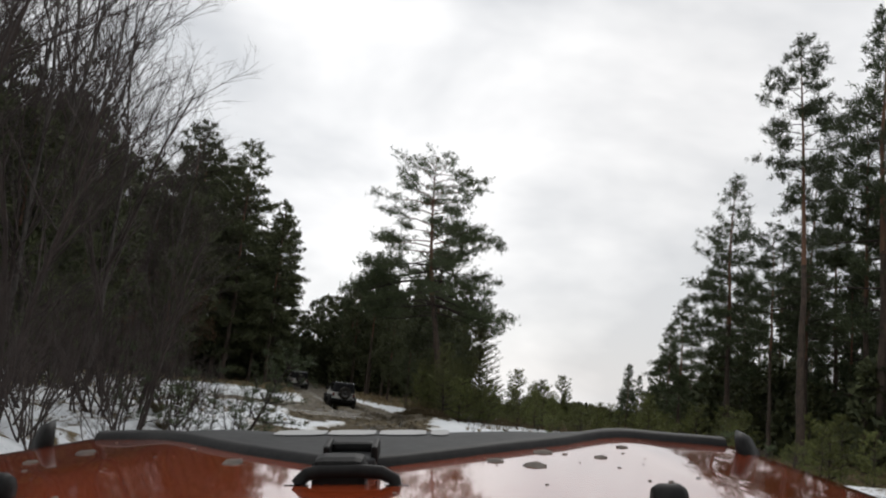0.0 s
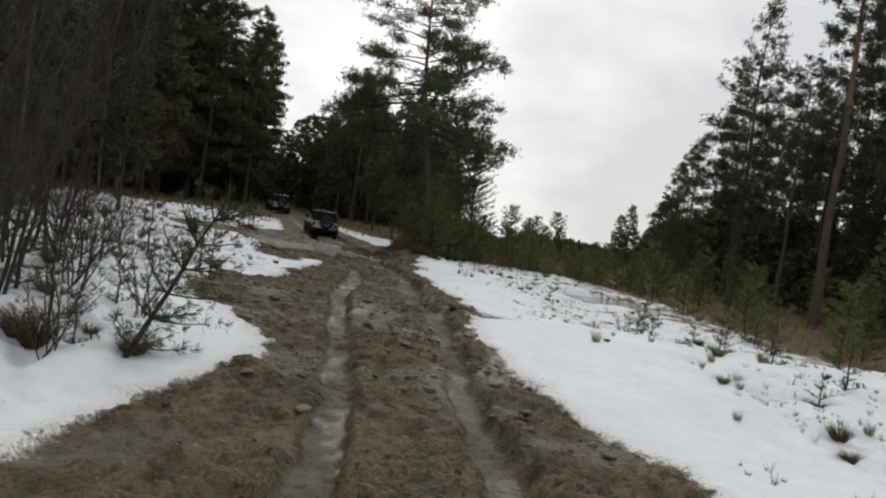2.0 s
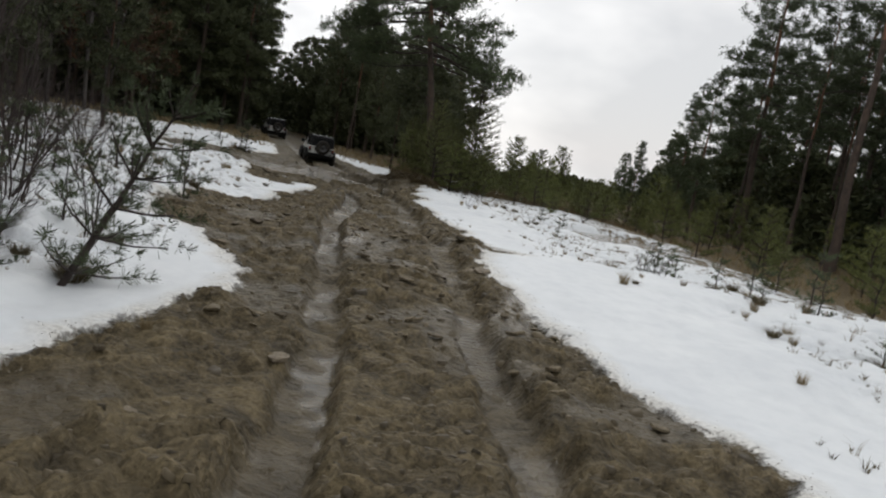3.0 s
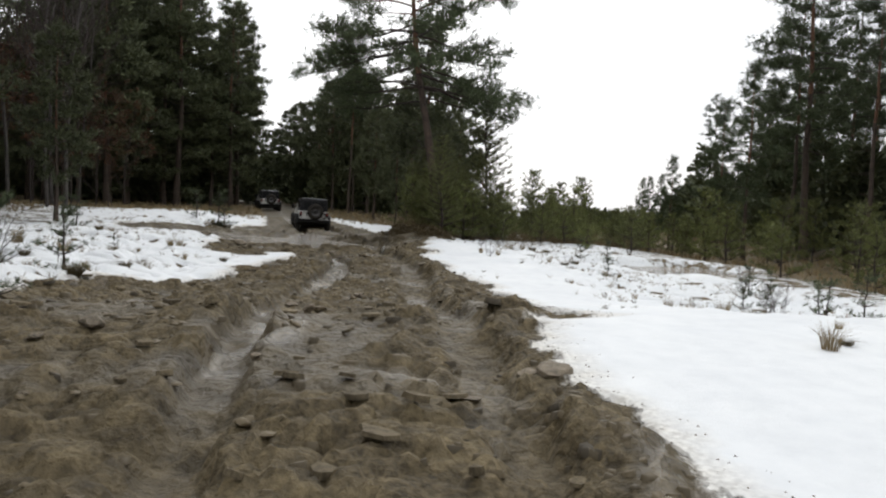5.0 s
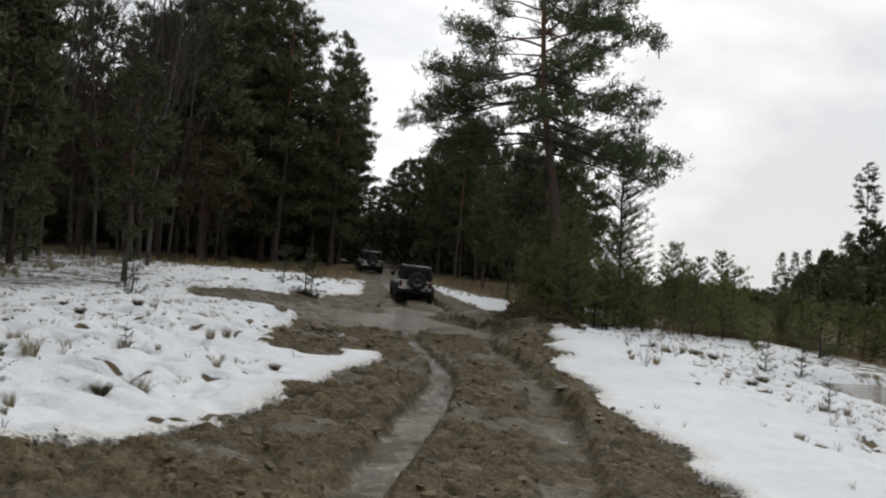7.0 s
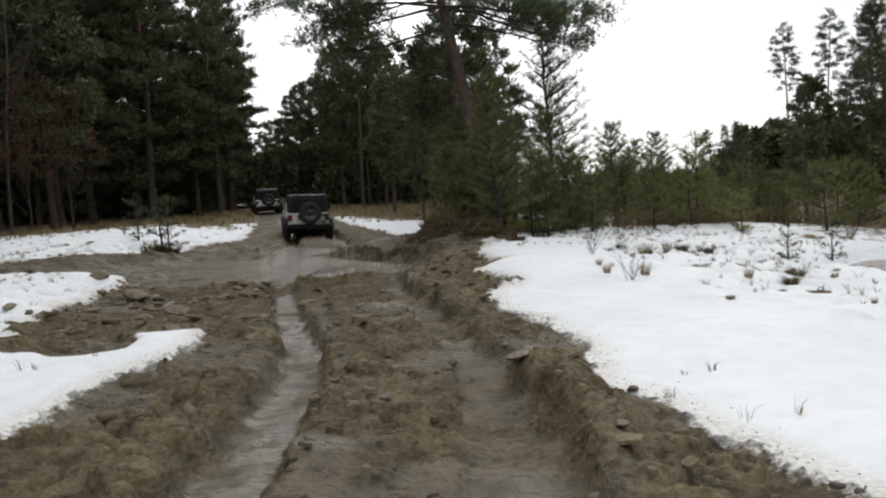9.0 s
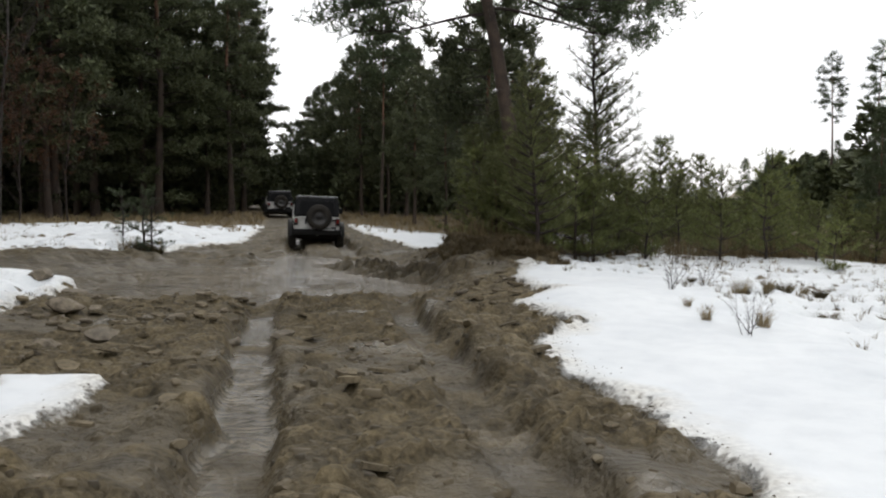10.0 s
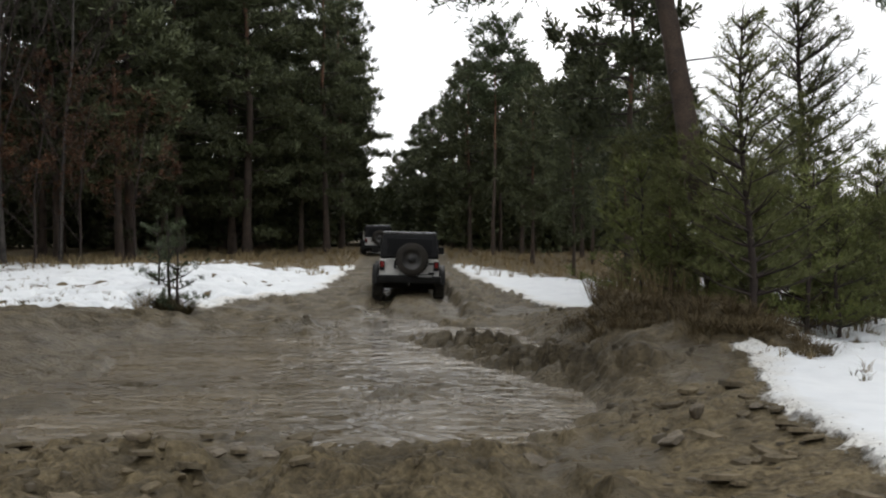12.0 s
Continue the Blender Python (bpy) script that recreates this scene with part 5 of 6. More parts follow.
def orange_car():
    """The open orange off-road car at the start of the track; origin at its windscreen line, y ahead, z up."""
    car = new("orange_car")

    mid = -0.065

    def half(y):
        return 0.657 + 0.19 * (1.75 - min(y, 1.75))

    def hood_z(x, y):
        """The bonnet's top: it falls to the front, and to both sides, a little more to one of them."""
        back = 1.75 - y
        u = (x - mid) / half(y)
        crown, edge = -0.3915 + 0.11 * back, (-0.404 + 0.13 * back if u < 0 else -0.414 + 0.05 * back)
        ridge_ = 0.006 * math.exp(-((abs(u) - 0.62) / 0.12) ** 2)
        return crown + (edge - crown) * min(1.0, abs(u)) ** 2.6 + ridge_ - 0.05 * max(0.0, (y - 1.69) / 0.09) ** 2

    us = np.linspace(-1, 1, 41)
    ys = np.linspace(0.25, 1.78, 34)
    v, f = [], []
    for y in ys:
        row = [(mid + half(y) * u, y, hood_z(mid + half(y) * u, y)) for u in us]
        lo, hi = row[0], row[-1]
        v += [(lo[0] - 0.03, y, lo[2] - 0.16), (lo[0] - 0.022, y, lo[2] - 0.02)] + row + [(hi[0] + 0.022, y, hi[2] - 0.02), (hi[0] + 0.03, y, hi[2] - 0.16)]
    n = len(us) + 4
    f = [(b * n + a, b * n + a + 1, (b + 1) * n + a + 1, (b + 1) * n + a) for b in range(len(ys) - 1) for a in range(n - 1)]
    raw("hood", v, f, PAINT_ORANGE, car, True, "glossy orange bonnet with mud spots")

    # the black vinyl cover along the front edge reaches back in a wide V at the latch
    def bra_back(x):
        d = abs(x + 0.135)
        return 1.215 + 0.92 * math.sqrt(d * d + 0.0016) if d < 0.38 else 1.567 + 0.13 * (1 - math.exp(-(d - 0.38) / 0.09))

    xs = np.linspace(-0.715, 0.588, 53)
    v, f = [], []
    for x in xs:
        b = min(bra_back(x), 1.72)
        for t in np.linspace(0, 1, 8):
            y = b + (1.785 - b) * t
            v.append((x, y, hood_z(x, y) + 0.006))
        v.append((x, 1.80, hood_z(x, 1.785) - 0.09))
    for a in range(len(xs) - 1):
        for b in range(8):
            q = a * 9 + b
            f.append((q, q + 9, q + 10, q + 1))
    bra = raw("hood_bra", v, f, VINYL, car, True, "dusty black vinyl cover on the bonnet edge")
    v, f = [], []
    for x in xs:
        b = min(bra_back(x), 1.72)
        z = hood_z(x, b)
        v += [(x, b - 0.020, z + 0.001), (x, b - 0.010, z + 0.013), (x, b + 0.012, z + 0.015), (x, b + 0.026, z + 0.006)]
    for a in range(len(xs) - 1):
        for b in range(3):
            q = 4 * a + b
            f.append((q, q + 4, q + 5, q + 1))
    raw("piping", v, f, PLASTIC, bra, True)
    for x0, x1 in ((-0.338, -0.236), (-0.230, -0.136), (-0.127, -0.034), (-0.024, 0.012)):
        v = []
        for t in np.linspace(0, 1, 5):
            x = x0 + (x1 - x0) * t
            inset = 0.012 * abs(2 * t - 1) ** 3
            v += [(x, 1.60 + inset, hood_z(x, 1.60 + inset) + 0.0085), (x, 1.688 - inset, hood_z(x, 1.688 - inset) + 0.0085)]
        f = [(2 * k, 2 * k + 2, 2 * k + 3, 2 * k + 1) for k in range(4)]
        raw("pale_mark", v, f, PALE, bra, label="pale block mark")

    latch = box("hood_latch", (0.082, 0.062, 0.040), (-0.143, 1.130, -0.3070), PLASTIC, car, 0.014, (0.86, 0.8), label="black bonnet latch")
    hook = box("latch_hook", (0.078, 0.070, 0.020), (-0.139, 1.235, -0.3215), VINYL, latch, 0.008)
    box("hook_bar", (0.066, 0.022, 0.018), (-0.139, 1.256, -0.307), PLASTIC, hook, 0.007)
    for side in (-0.036, 0.036):
        box("hook_cheek", (0.010, 0.060, 0.026), (-0.139 + side, 1.243, -0.309), PLASTIC, hook, 0.004)
    bar = Tubes()
    bar.add(np.array([(-0.198, 1.098, -0.334), (-0.197, 1.100, -0.318), (-0.186, 1.104, -0.307), (-0.168, 1.106, -0.304), (-0.112, 1.106, -0.303), (-0.084, 1.105, -0.305), (-0.066, 1.102, -0.313), (-0.062, 1.098, -0.334)]), [0.0095] * 8, 10)
    bar.link("latch_handle", PLASTIC, latch)
    for x in (-0.198, -0.062):
        ringed("handle_foot", [(-0.016, 0.001), (-0.016, 0.012), (0.016, 0.012), (0.016, 0.001)], PLASTIC, latch, "x", (x, 1.094, -0.330), 12)
    for x, y in ((-0.545, 0.985), (0.275, 0.985)):
        ringed("rubber_stop", [(-0.020, 0.001), (-0.020, 0.016), (-0.012, 0.021), (0.012, 0.021), (0.020, 0.016), (0.020, 0.001)], PLASTIC, car, "x", (x, y, hood_z(x, y) + 0.008), 18)
    for x, y, side in ((-0.79, 1.60, -1), (0.600, 1.60, 1)):
        v = [(x + side * a, y + b, hood_z(mid + side * half(y), y) + c + 0.010) for a, b, c in ((-0.022, -0.05, -0.03), (-0.020, -0.03, 0.022), (-0.006, 0.0, 0.030), (0.016, 0.02, 0.020), (0.036, 0.03, -0.012), (0.040, 0.02, -0.03))]
        v = v + [(p[0], p[1] + 0.045, p[2]) for p in v]
        f = [(k, k + 1, k + 7, k + 6) for k in range(5)] + [(0, 5, 4, 1), (1, 4, 3, 2), (6, 7, 10, 11), (7, 8, 9, 10), (0, 6, 11, 5)]
        raw("hood_catch", v, f, PLASTIC, car)
    rng_ = np.random.default_rng(9)
    spots_ = [(0.175, 1.42, 0.020), (0.085, 1.31, 0.017), (0.143, 1.27, 0.021), (0.212, 1.41, 0.006), (-0.62, 1.41, 0.020), (-0.66, 1.30, 0.014), (-0.333, 1.29, 0.022), (0.27, 1.38, 0.014), (0.33, 1.50, 0.012)]
    for k in range(60):
        x, y = rng_.uniform(-0.74, 0.62), rng_.uniform(0.95, 1.62)
        if abs(x - mid) < 0.9 * half(y) and y < bra_back(x) - 0.05:
            spots_.append((x, y, rng_.choice([0.0025, 0.004, 0.006])))
    for x, y, r in spots_:
        bm = bmesh.new()
        bmesh.ops.create_icosphere(bm, subdivisions=1, radius=r)
        for q in bm.verts:
            q.co = Vector((q.co.x * rng_.uniform(0.75, 1.2) + x, q.co.y * rng_.uniform(0.8, 1.3) + y, q.co.z * 0.16 + hood_z(x, y) + 0.001))
        part("mud_spot", bm, SPOT, car)
    for s, name in ((-1, "fender"), (1, "fender")):
        cx = mid + s * 0.80
        box(name, (0.20, 1.10, 0.40), (cx, 1.22, -0.70), PLASTIC, car, 0.05)
        flare("flare", mid + s * 0.93, 1.30, -1.02, car)
        flare("flare", mid + s * 0.93, -1.30, -1.02, car)
        wheel("wheel", (mid + s * 0.82, 1.30, -1.16), car)
        wheel("wheel", (mid + s * 0.82, -1.30, -1.16), car)
        box("side_panel", (0.07, 2.3, 0.55), (mid + s * 0.76, -0.95, -0.74), PAINT_ORANGE, car, 0.03)
        lamp = ringed("headlight", [(0.0, 0.001), (0.02, 0.06), (0.0, 0.10), (-0.05, 0.11)], LAMP_CLEAR, car, "y", (mid + s * 0.48, 1.80, -0.62), 24)
    box("floor_pan", (1.46, 2.3, 0.06), (mid, -0.95, -1.00), PLASTIC, car, 0.02)
    box("cowl", (1.56, 0.16, 0.30), (mid, 0.14, -0.56), PAINT_ORANGE, car, 0.03)
    box("tailgate", (1.46, 0.06, 0.50), (mid, -2.08, -0.74), PAINT_ORANGE, car, 0.02)
    box("front_bumper", (1.70, 0.20, 0.20), (mid, 2.02, -0.98), PLASTIC, car, 0.05)
    grille = box("grille", (1.30, 0.07, 0.40), (mid, 1.77, -0.66), PAINT_ORANGE, car, 0.03)
    for k in range(7):
        box("grille_slot", (0.055, 0.03, 0.26), (mid - 0.27 + 0.09 * k, 1.80, -0.62), PLASTIC, grille, 0.01)
    return tagged(car, "muddy orange off-road car with black bonnet bra", "car")


start_car = orange_car()
start_car.matrix_basis = look(PATH[0][1], PATH[0][2], PATH[0][3]) @ Matrix.Rotation(radians(-90), 4, "X")

# ---- stones, clods, stub ----


def lump(seed, flat=0.5):
    rng_ = np.random.default_rng(seed)
    bm = bmesh.new()
    bmesh.ops.create_icosphere(bm, subdivisions=2, radius=0.5)
    cuts = [(Vector(rng_.normal(0, 1, 3)).normalized(), rng_.uniform(0.26, 0.42)) for k in range(8)]
    for v in bm.verts:
        for nrm, d in cuts:
            over = v.co.dot(nrm) - d
            if over > 0:
                v.co -= nrm * over
        v.co.z *= flat
        v.co += Vector(rng_.normal(0, 0.012, 3))
    data = bpy.data.meshes.new("stone")
    bm.to_mesh(data)
    bm.free()
    return data


shapes = [lump(200 + k, f) for k, f in enumerate((0.35, 0.5, 0.42, 0.3, 0.6))]
for d in shapes:
    d.materials.append(STONE)
rs2 = np.random.default_rng(31)
stones = [(-3.3, 36.3, 0.42), (0.05, 31.5, 0.24), (-4.6, 38.2, 0.5), (-5.6, 40.6, 0.7), (-3.6, 35.6, 0.5), (-4.5, 39.5, 0.35), (-2.0, 36.4, 0.3), (-6.4, 41.2, 0.5), (-3.0, 37.6, 0.28), (-2.6, 38.3, 0.22), (0.6, 40.8, 0.2)]
for k in range(85):
    y = rs2.uniform(9, 41) if k < 30 else (rs2.uniform(16, 27) if k < 62 else rs2.uniform(34.5, 41.5))
    lo, hi = np.interp(y, LEFT_Y, LEFT_X), np.interp(y, RIGHT_Y, RIGHT_X)
    x = rs2.uniform(max(lo, -5), hi)
    if rut_depth(np.array([x]), np.array([y]))[0][0] < 0.3:
        stones.append((x, y, rs2.uniform(0.06, 0.17) if k % 5 else rs2.uniform(0.18, 0.32)))
for k in range(18):
    stones.append((rs2.uniform(-6.2, -2.6), rs2.uniform(35.6, 41.2), rs2.uniform(0.12, 0.28)))
for k, (x, y, size) in enumerate(stones):
    ob = new("stone", shapes[k % len(shapes)])
    ob.matrix_basis = pose(x, y, height(x, y) + size * 0.08, rs2.uniform(-14, 14), rs2.uniform(-14, 14), rs2.uniform(0, 360)) @ Matrix.Diagonal((size, size * rs2.uniform(0.6, 1), size, 1))
    tagged(ob, "pale flat stone half sunk in mud", "stone", "stones in the mud")

stub = new("stone", shapes[1])
stub.matrix_basis = pose(0.82, 41.2, height(0.82, 41.2) + 0.06, 8, 5, 20) @ Matrix.Diagonal((0.13, 0.11, 0.42, 1))
tagged(stub, "pale upright stone at the puddle's edge", "stone", "stones in the mud")
vv, ff, count = [], [], 0
n_clods = 13000
ys = 7 + 43 * rs2.uniform(0, 1, n_clods) ** 1.1
xs = rs2.uniform(-5.5, 3.4, n_clods)
s_at, deep_at, bas_at = snow_share(xs, ys)[0], rut_depth(xs, ys)[0], basin(xs, ys)
hz = lie(xs, ys)[0]
grouped = vnoise(xs, ys, 1.4, 120)
for x, y, z, s, dp, bs, gr in zip(xs, ys, hz, s_at, deep_at, bas_at, grouped):
    if s > 0.3 or dp > 0.35 or bs > 0.4 or rs2.uniform() > 0.55 + 0.7 * gr:
        continue
    size = rs2.uniform(0.018, 0.05) * (2.0 if rs2.uniform() < 0.07 else 1)
    sides = 5
    a = np.arange(sides) * 2 * math.pi / sides + rs2.uniform(0, 6.28)
    r = size * rs2.uniform(0.6, 1.25, sides)
    stretch, tilt_x, tilt_y, tall = rs2.uniform(0.45, 1.0), rs2.normal(0, 0.22), rs2.normal(0, 0.22), size * rs2.uniform(0.08, 0.32)
    low_ring = np.stack([r * np.cos(a), r * stretch * np.sin(a), 0 * a - 0.03], 1)
    top_ring = np.stack([0.82 * r * np.cos(a), 0.82 * r * stretch * np.sin(a), 0 * a + tall], 1)
    q = np.concatenate([low_ring, top_ring])
    q[:, 2] += q[:, 0] * tilt_x + q[:, 1] * tilt_y
    vv.append(q + [x, y, z])
    for k in range(sides):
        m = (k + 1) % sides
        ff += [(count + k, count + m, count + sides + m), (count + k, count + sides + m, count + sides + k)]
    ff += [(count + 5, count + 6, count + 7), (count + 5, count + 7, count + 8), (count + 5, count + 8, count + 9)]
    count += 2 * sides
tagged(raw("mud_clods", np.concatenate(vv), np.array(ff), CLOD), "loose clods of churned brown mud", "mud", kind="stuff")
clod_shapes = [lump(220 + k, f) for k, f in enumerate((0.4, 0.3, 0.5, 0.35))]
for d in clod_shapes:
    d.materials.append(CLOD)
for k in range(560):
    y = rs2.uniform(13, 25) if k % 2 else rs2.uniform(30, 41)
    x = rs2.uniform(max(np.interp(y, LEFT_Y, LEFT_X), -4.5), np.interp(y, RIGHT_Y, RIGHT_X))
    if rut_depth(np.array([x]), np.array([y]))[0][0] > 0.3 or snow_share(np.array([x]), np.array([y]))[0][0] > 0.2 or float(vnoise(x, y, 1.2, 121)) < -0.15:
        continue
    size = rs2.uniform(0.06, 0.15) * (1.6 if k % 9 == 0 else 1)
    ob = new("mud_clod", clod_shapes[k % 4])
    ob.parent = ground
    ob.matrix_basis = pose(x, y, height(x, y) + size * 0.05, rs2.uniform(-18, 18), rs2.uniform(-18, 18), rs2.uniform(0, 360)) @ Matrix.Diagonal((size, size * rs2.uniform(0.5, 0.9), size, 1))
# thin slabs of torn earth lying on the mud
def slab(seed):
    rng_ = np.random.default_rng(seed)
    k = 7
    a = np.sort(np.arange(k) * 2 * math.pi / k + rng_.uniform(-0.3, 0.3, k))
    r = 0.5 * rng_.uniform(0.55, 1.15, k)
    bm = bmesh.new()
    low_ring = [bm.verts.new((q * math.cos(t), q * math.sin(t) * 0.7, -0.10)) for q, t in zip(r, a)]
    top_ring = [bm.verts.new((0.93 * q * math.cos(t), 0.93 * q * math.sin(t) * 0.7, 0.06 + rng_.uniform(-0.02, 0.03))) for q, t in zip(r, a)]
    hub = bm.verts.new((0, 0, 0.085))
    for p in range(k):
        q = (p + 1) % k
        bm.faces.new((low_ring[p], low_ring[q], top_ring[q], top_ring[p]))
        bm.faces.new((top_ring[p], top_ring[q], hub))
    data = bpy.data.meshes.new("mud_slab")
    bm.to_mesh(data)
    bm.free()
    data.materials.append(SLAB)
    return data


slab_shapes = [slab(240 + k) for k in range(6)]
placed = 0
while placed < 290:
    zone = placed % 10
    if zone < 4:
        x, y = rs2.uniform(-6.5, -1.9), rs2.uniform(33.8, 41.5)
    elif zone < 7:
        y = rs2.uniform(11.5, 24)
        x = rs2.uniform(max(np.interp(y, LEFT_Y, LEFT_X), -4), np.interp(y, RIGHT_Y, RIGHT_X) - 0.2)
    elif zone < 9:
        y = rs2.uniform(24, 40)
        x = rs2.uniform(max(np.interp(y, LEFT_Y, LEFT_X), -4), np.interp(y, RIGHT_Y, RIGHT_X) - 0.1)
    else:
        x, y = rs2.uniform(0.6, 2.6), rs2.uniform(38.5, 42.5)
    if rut_depth(np.array([x]), np.array([y]))[0][0] > 0.2 or snow_share(np.array([x]), np.array([y]))[0][0] > 0.1:
        x += 0.01
        placed += rs2.uniform() < 0.15
        continue
    size = rs2.uniform(0.09, 0.22) * (1.5 if rs2.uniform() < 0.1 else 1) * (1.35 if y > 33 else 1)
    ob = new("mud_slab", slab_shapes[placed % 6])
    ob.parent = ground
    ob.matrix_basis = pose(x, y, height(x, y) + 0.03, rs2.normal(0, 9), rs2.normal(0, 9), rs2.uniform(-35, 35)) @ Matrix.Diagonal((size, size * rs2.uniform(0.6, 1.1), rs2.uniform(0.12, 0.24), 1))
    placed += 1
# flecks of mud thrown on the snow
vv, ff, count = [], [], 0
small_f = np.array([(0, 1, 2), (0, 2, 3), (0, 3, 1), (1, 3, 2)])
for k in range(2000):
    y = rs2.uniform(8, 48)
    side = rs2.uniform() < 0.62
    d = abs(rs2.normal(0, 0.15)) - 0.03
    x = (np.interp(y, RIGHT_Y, RIGHT_X) + d) if side else (np.interp(y, LEFT_Y, LEFT_X) - d)
    size = rs2.uniform(0.005, 0.014)
    vv.append((x, y, size, rs2.uniform(0, 6.28)))
fl = np.array(vv)
fz = lie(fl[:, 0], fl[:, 1])[0]
tet = np.array([(1, 0, -0.15), (-0.5, 0.87, -0.15), (-0.5, -0.87, -0.15), (0, 0, 0.6)])
vv, ff = [], []
for k, (x, y, size, a) in enumerate(fl):
    q = tet * size
    vv.append(np.stack([q[:, 0] * math.cos(a) - q[:, 1] * math.sin(a) + x, q[:, 0] * math.sin(a) + q[:, 1] * math.cos(a) + y, q[:, 2] + fz[k]], 1))
    ff.append(np.array([(0, 1, 3), (1, 2, 3), (2, 0, 3)]) + 4 * k)
tagged(raw("mud_flecks", np.concatenate(vv), np.concatenate(ff), CLOD), "flecks of mud spattered over the snow edge", "mud", kind="stuff")

# ---- grass ----


def blades(rng_, cx, cy, cz, count_, tall, lean_=0.45, wide=0.006):
    """Bent grass blades round points; returns corners and quads."""
    k = len(cx) * count_
    x, y, z = np.repeat(cx, count_), np.repeat(cy, count_), np.repeat(cz, count_)
    h = np.repeat(tall, count_) * rng_.uniform(0.5, 1.1, k)
    az, face = rng_.uniform(0, 6.28, k), rng_.uniform(0, 3.14, k)
    r0 = np.repeat(tall, count_) * 0.22 * np.sqrt(rng_.uniform(0, 1, k))
    p0 = np.stack([x + r0 * np.cos(az), y + r0 * np.sin(az), z - 0.02], 1)
    ln = lean_ * rng_.uniform(0.3, 1.4, k)
    p1 = p0 + np.stack([0.5 * h * ln * np.cos(az) * 0.6, 0.5 * h * ln * np.sin(az) * 0.6, h * 0.6], 1)
    p2 = p0 + np.stack([h * ln * np.cos(az), h * ln * np.sin(az), h * (1 - 0.25 * ln)], 1)
    w = np.stack([np.cos(face), np.sin(face), 0 * face], 1) * (wide * rng_.uniform(0.6, 1.4, k))[:, None]
    v = np.stack([p0 - w, p0 + w, p1 - w * 0.8, p1 + w * 0.8, p2 - w * 0.15, p2 + w * 0.15], 1).reshape(-1, 3)
    q = np.arange(k)[:, None] * 6
    return v, np.concatenate([q + [[0, 1, 3, 2]], q + [[2, 3, 5, 4]]])


def tuft(seed, tall, count_, material, kind="grass_tuft", wide=0.006, lean_=0.5):
    rng_ = np.random.default_rng(seed)
    v, f = blades(rng_, np.zeros(1), np.zeros(1), np.zeros(1), count_, np.array([tall]), lean_, wide)
    return raw(kind, v, f, material)


tuft_a = tagged(tuft(301, 0.42, 150, DRY_GRASS, wide=0.003), "tuft of dry yellow grass in snow", "grass", "grass tufts")
tuft_b = tagged(tuft(302, 0.34, 420, HEATH, wide=0.003, lean_=1.2), "dark brown clump of dead heather", "grass", "heather clumps")
at(tuft_a, -4.5, 27.7)
at(tuft_b, -2.95, 13.5, 0, 1.1)
for x, y, kind, size in ((-3.87, 12.9, tuft_b, 1.5), (-3.5, 13.6, tuft_b, 0.6), (-4.2, 13.2, tuft_b, 1.3), (-4.6, 14.9, tuft_b, 0.9), (-3.0, 14.9, tuft_b, 0.6), (6.3, 18.1, tuft_b, 0.7), (6.1, 13.6, tuft_b, 0.9), (6.8, 15.4, tuft_b, 0.8), (7.3, 18.4, tuft_a, 0.7), (5.9, 16.3, tuft_a, 0.6), (7.4, 14.2, tuft_a, 0.9), (6.6, 20.4, tuft_b, 0.6), (7.6, 21.4, tuft_a, 0.8), (-5.0, 25.4, tuft_b, 0.5), (-6.4, 24.3, tuft_b, 0.7), (-4.6, 20.4, tuft_b, 0.5), (-5.9, 22.0, tuft_a, 0.6), (-5.2, 16.5, tuft_b, 1.0), (-4.0, 23.0, tuft_b, 0.8), (-6.1, 27.9, tuft_a, 0.9), (-6.0, 30.4, tuft_a, 0.8), (-4.3, 30.0, tuft_a, 0.5), (-7.5, 29, tuft_a, 1.0), (-5.2, 33, tuft_a, 0.7), (-7.75, 49.3, tuft_b, 1.6), (-7.3, 49.2, tuft_b, 1.2), (-8.1, 49.1, tuft_a, 1.3),
                         (4.3, 38.8, tuft_a, 0.8), (4.8, 37.3, tuft_b, 0.6), (5.6, 35.8, tuft_b, 0.7), (3.6, 36.2, tuft_a, 0.6), (3.1, 36.5, tuft_a, 0.5), (4.4, 38.9, tuft_b, 0.5), (6.1, 36.7, tuft_b, 0.8), (3.2, 37.5, tuft_a, 0.4), (5.2, 39.5, tuft_b, 0.8), (-1.9, 12.4, tuft_a, 0.4), (-9.5, 44.5, tuft_b, 0.8), (-10.8, 49.5, tuft_b, 0.7)):
    another(kind, x, y, rs2.uniform(0, 360), size, 0.02)


for k in range(95):
    if k % 5 < 3:
        y = rs2.uniform(17.5, 36)
        x = rs2.uniform(-10.5, float(np.interp(y, LEFT_Y, LEFT_X)) - 0.6)
    else:
        y = rs2.uniform(12.5, 43)
        x = float(np.interp(y, RIGHT_Y, RIGHT_X)) + rs2.uniform(2.2, 5.2)
    if snow_share(np.array([x]), np.array([y]))[0][0] > 0.9:
        another(tuft_a if rs2.uniform() < 0.62 else tuft_b, x, y, rs2.uniform(0, 360), rs2.uniform(0.25, 0.7), 0.02)


def meadow(name, label, picks, tall, count_, material, seed, wide, lean_=0.6):
    rng_ = np.random.default_rng(seed)
    x, y = np.array(picks).T
    v, f = blades(rng_, x, y, lie(x, y)[0], count_, rng_.uniform(*tall, len(x)), lean_, wide)
    tagged(raw(name, v, f, material), label, "grass", kind="stuff")


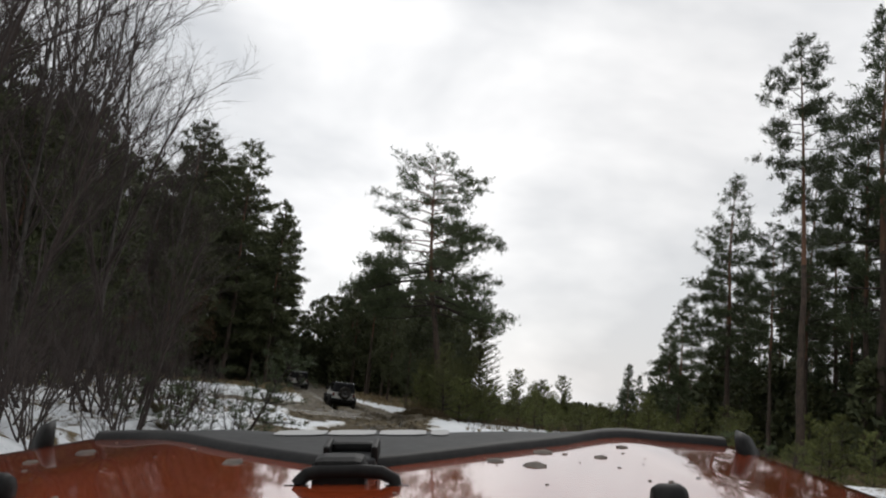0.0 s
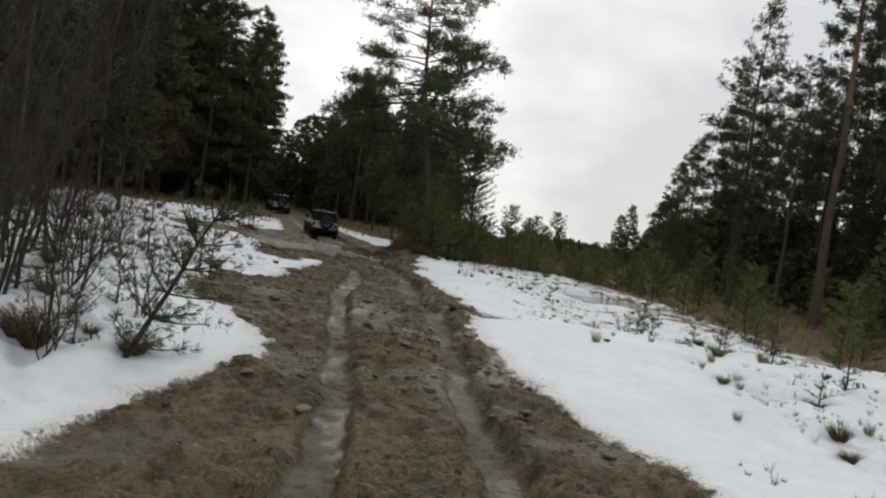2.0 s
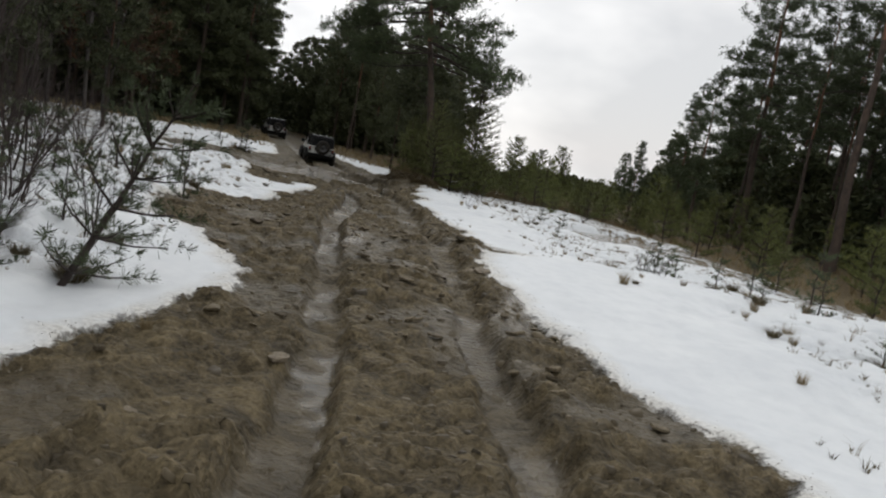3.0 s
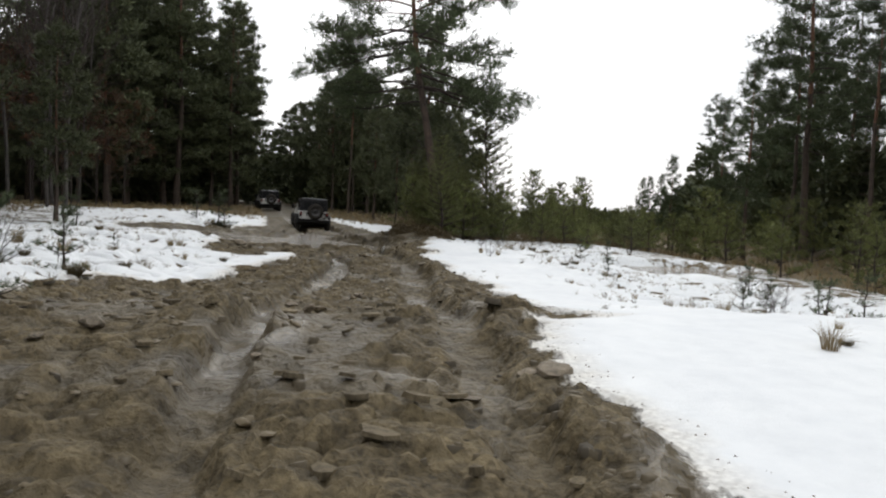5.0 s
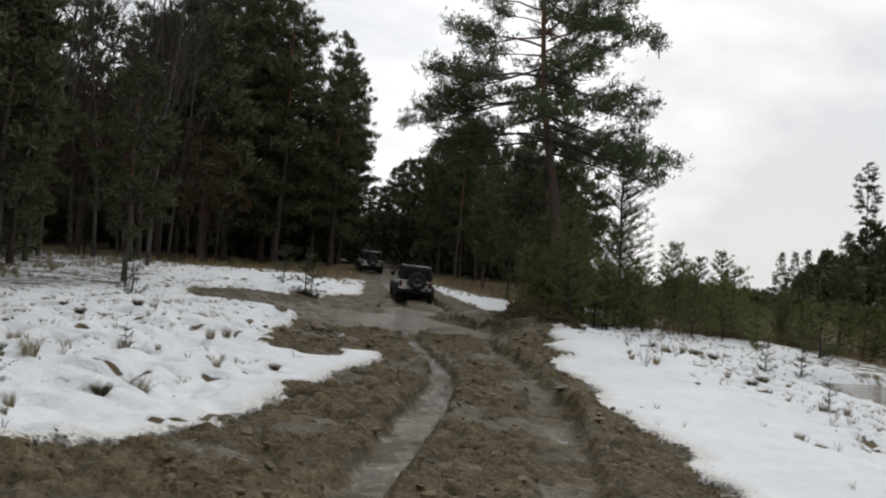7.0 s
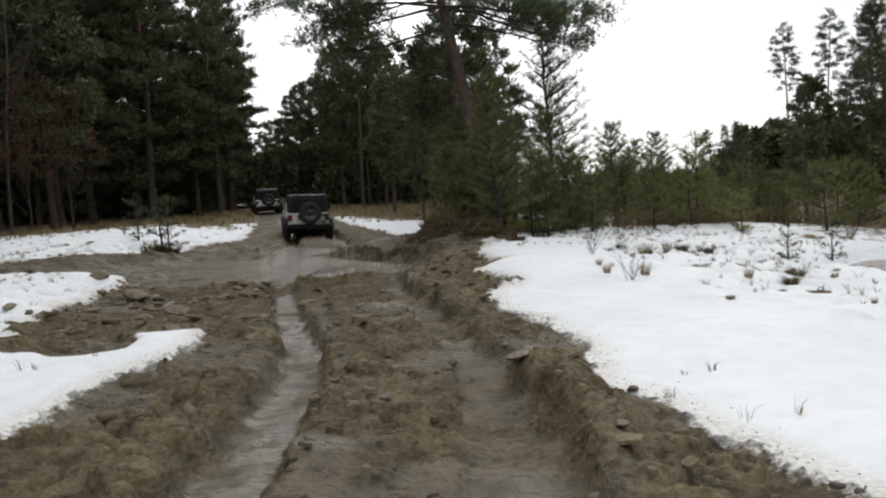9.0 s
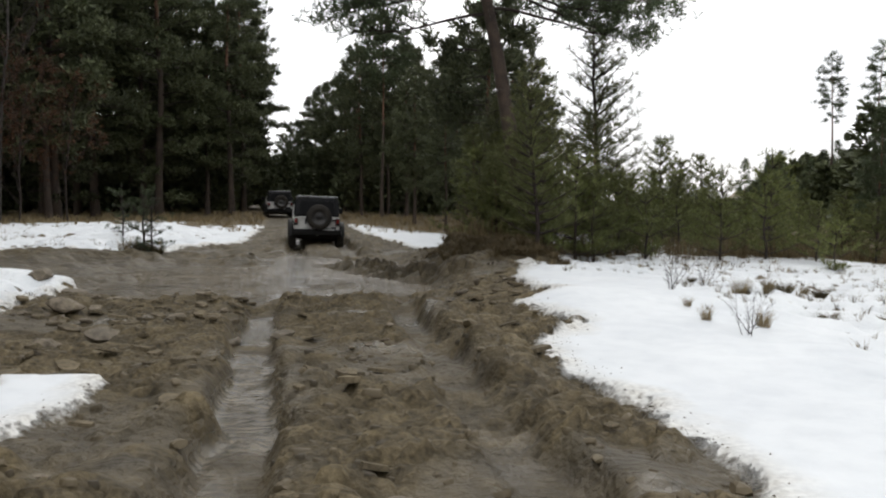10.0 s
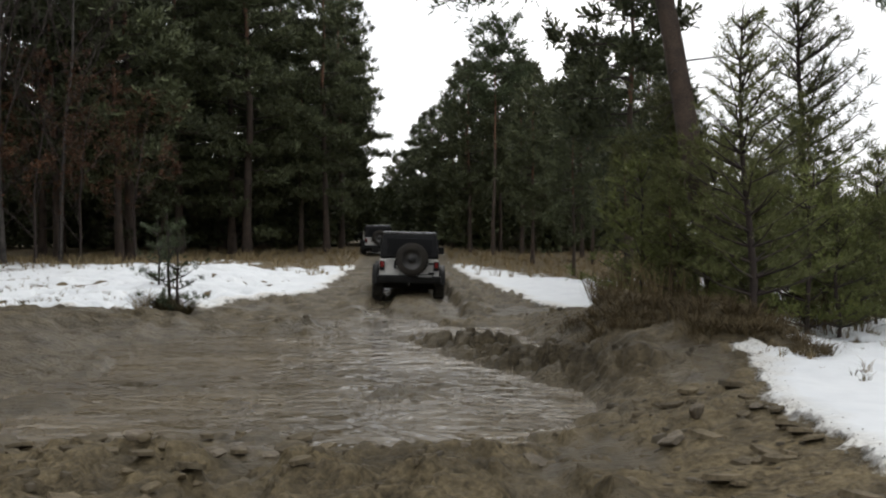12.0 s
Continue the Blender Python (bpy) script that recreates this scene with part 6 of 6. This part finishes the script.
picks_dry, picks_dark, picks_far = [], [], []
for k in range(9000):
    y = rs2.uniform(8.5, 52)
    off = rs2.uniform(-10, -2.6) if k % 2 else rs2.uniform(3.0, 10)
    x = off + float(track_mid(y))
    far_in = min(1.0, (abs(off) - 2.4) / 3.5) if off < 0 else min(1.0, max(0.03, (off - 3.6) / 2.6))
    if off < 0 and y < 25:
        far_in = min(1.0, far_in + 0.3)
    if float(vnoise(x, y, 1.1, 83)) + 0.7 * float(vnoise(x, y, 0.4, 84)) < 0.95 - 0.95 * far_in or snow_share(np.array([x]), np.array([y]))[0][0] < 0.9:
        continue
    (picks_dry if rs2.uniform() < (0.3 if y < 24 else 0.55) else picks_dark).append((x, y))
for k in range(9000):
    x, y = rs2.uniform(-26, 24), rs2.uniform(8, 84)
    off = x - float(track_mid(y))
    if snow_share(np.array([x]), np.array([y]))[0][0] < 0.9:
        continue
    right, left = off - 3.4 - 0.12 * max(0, 30 - abs(y - 30)) * 0.2, -off - 3.2
    dens = 0.0
    if off > 3.2:
        dens = min(1, max(0, (off - 4.2) / 5)) - 0.1
    elif off < -3.2:
        dens = 0.14 + min(0.6, max(0, (-off - 6) / 9)) + (0.25 if y < 24 else 0)
    if y > 60:
        dens = 0.9
    if float(vnoise(x, y, 2.5, 81)) * 0.5 + 0.5 > 0.25 + 0.75 * dens or rs2.uniform() > 0.25 + dens:
        continue
    if y > 58 or abs(off) > 14:
        picks_far.append((x, y))
    elif rs2.uniform() < 0.62:
        picks_dry.append((x, y))
    else:
        picks_dark.append((x, y))
picks_hump, picks_brush = [], []
for k in range(1900):
    x, y = rs2.uniform(-0.3, 3.2), rs2.uniform(43.9, 48.0)
    if min(np.hypot((x - 0.9) / 1.2, (y - 46.3) / 1.1), np.hypot((x - 1.95) / 0.95, (y - 44.9) / 0.9)) + 0.6 * float(vnoise(x, y, 0.45, 131)) < 0.78:
        picks_hump.append((x, y))
for k in range(1100):
    x, y = rs2.uniform(0.6, 13), rs2.uniform(46.8, 56)
    if float(vnoise(x, y, 1.3, 132)) > -0.1:
        picks_brush.append((x, y))
meadow("hummock_grass", "brown drooping grass on the hummock beside the puddle", picks_hump, (0.08, 0.30), 20, HUMMOCK, 404, 0.0036, 1.5)
meadow("thicket_grass", "tall brown grass and brush between the young pines", picks_brush, (0.3, 0.9), 12, HUMMOCK, 405, 0.006)
meadow("dry_grass", "scattered dry grass standing in the snow", picks_dry, (0.03, 0.20), 9, DRY_GRASS, 401, 0.003)
meadow("dead_weeds", "scattered dead weeds and heather in the snow", picks_dark, (0.02, 0.16), 13, HEATH, 402, 0.003)
meadow("forest_edge_grass", "tall dry grass along the forest edge", picks_far, (0.12, 0.5), 9, DRY_GRASS, 403, 0.010)
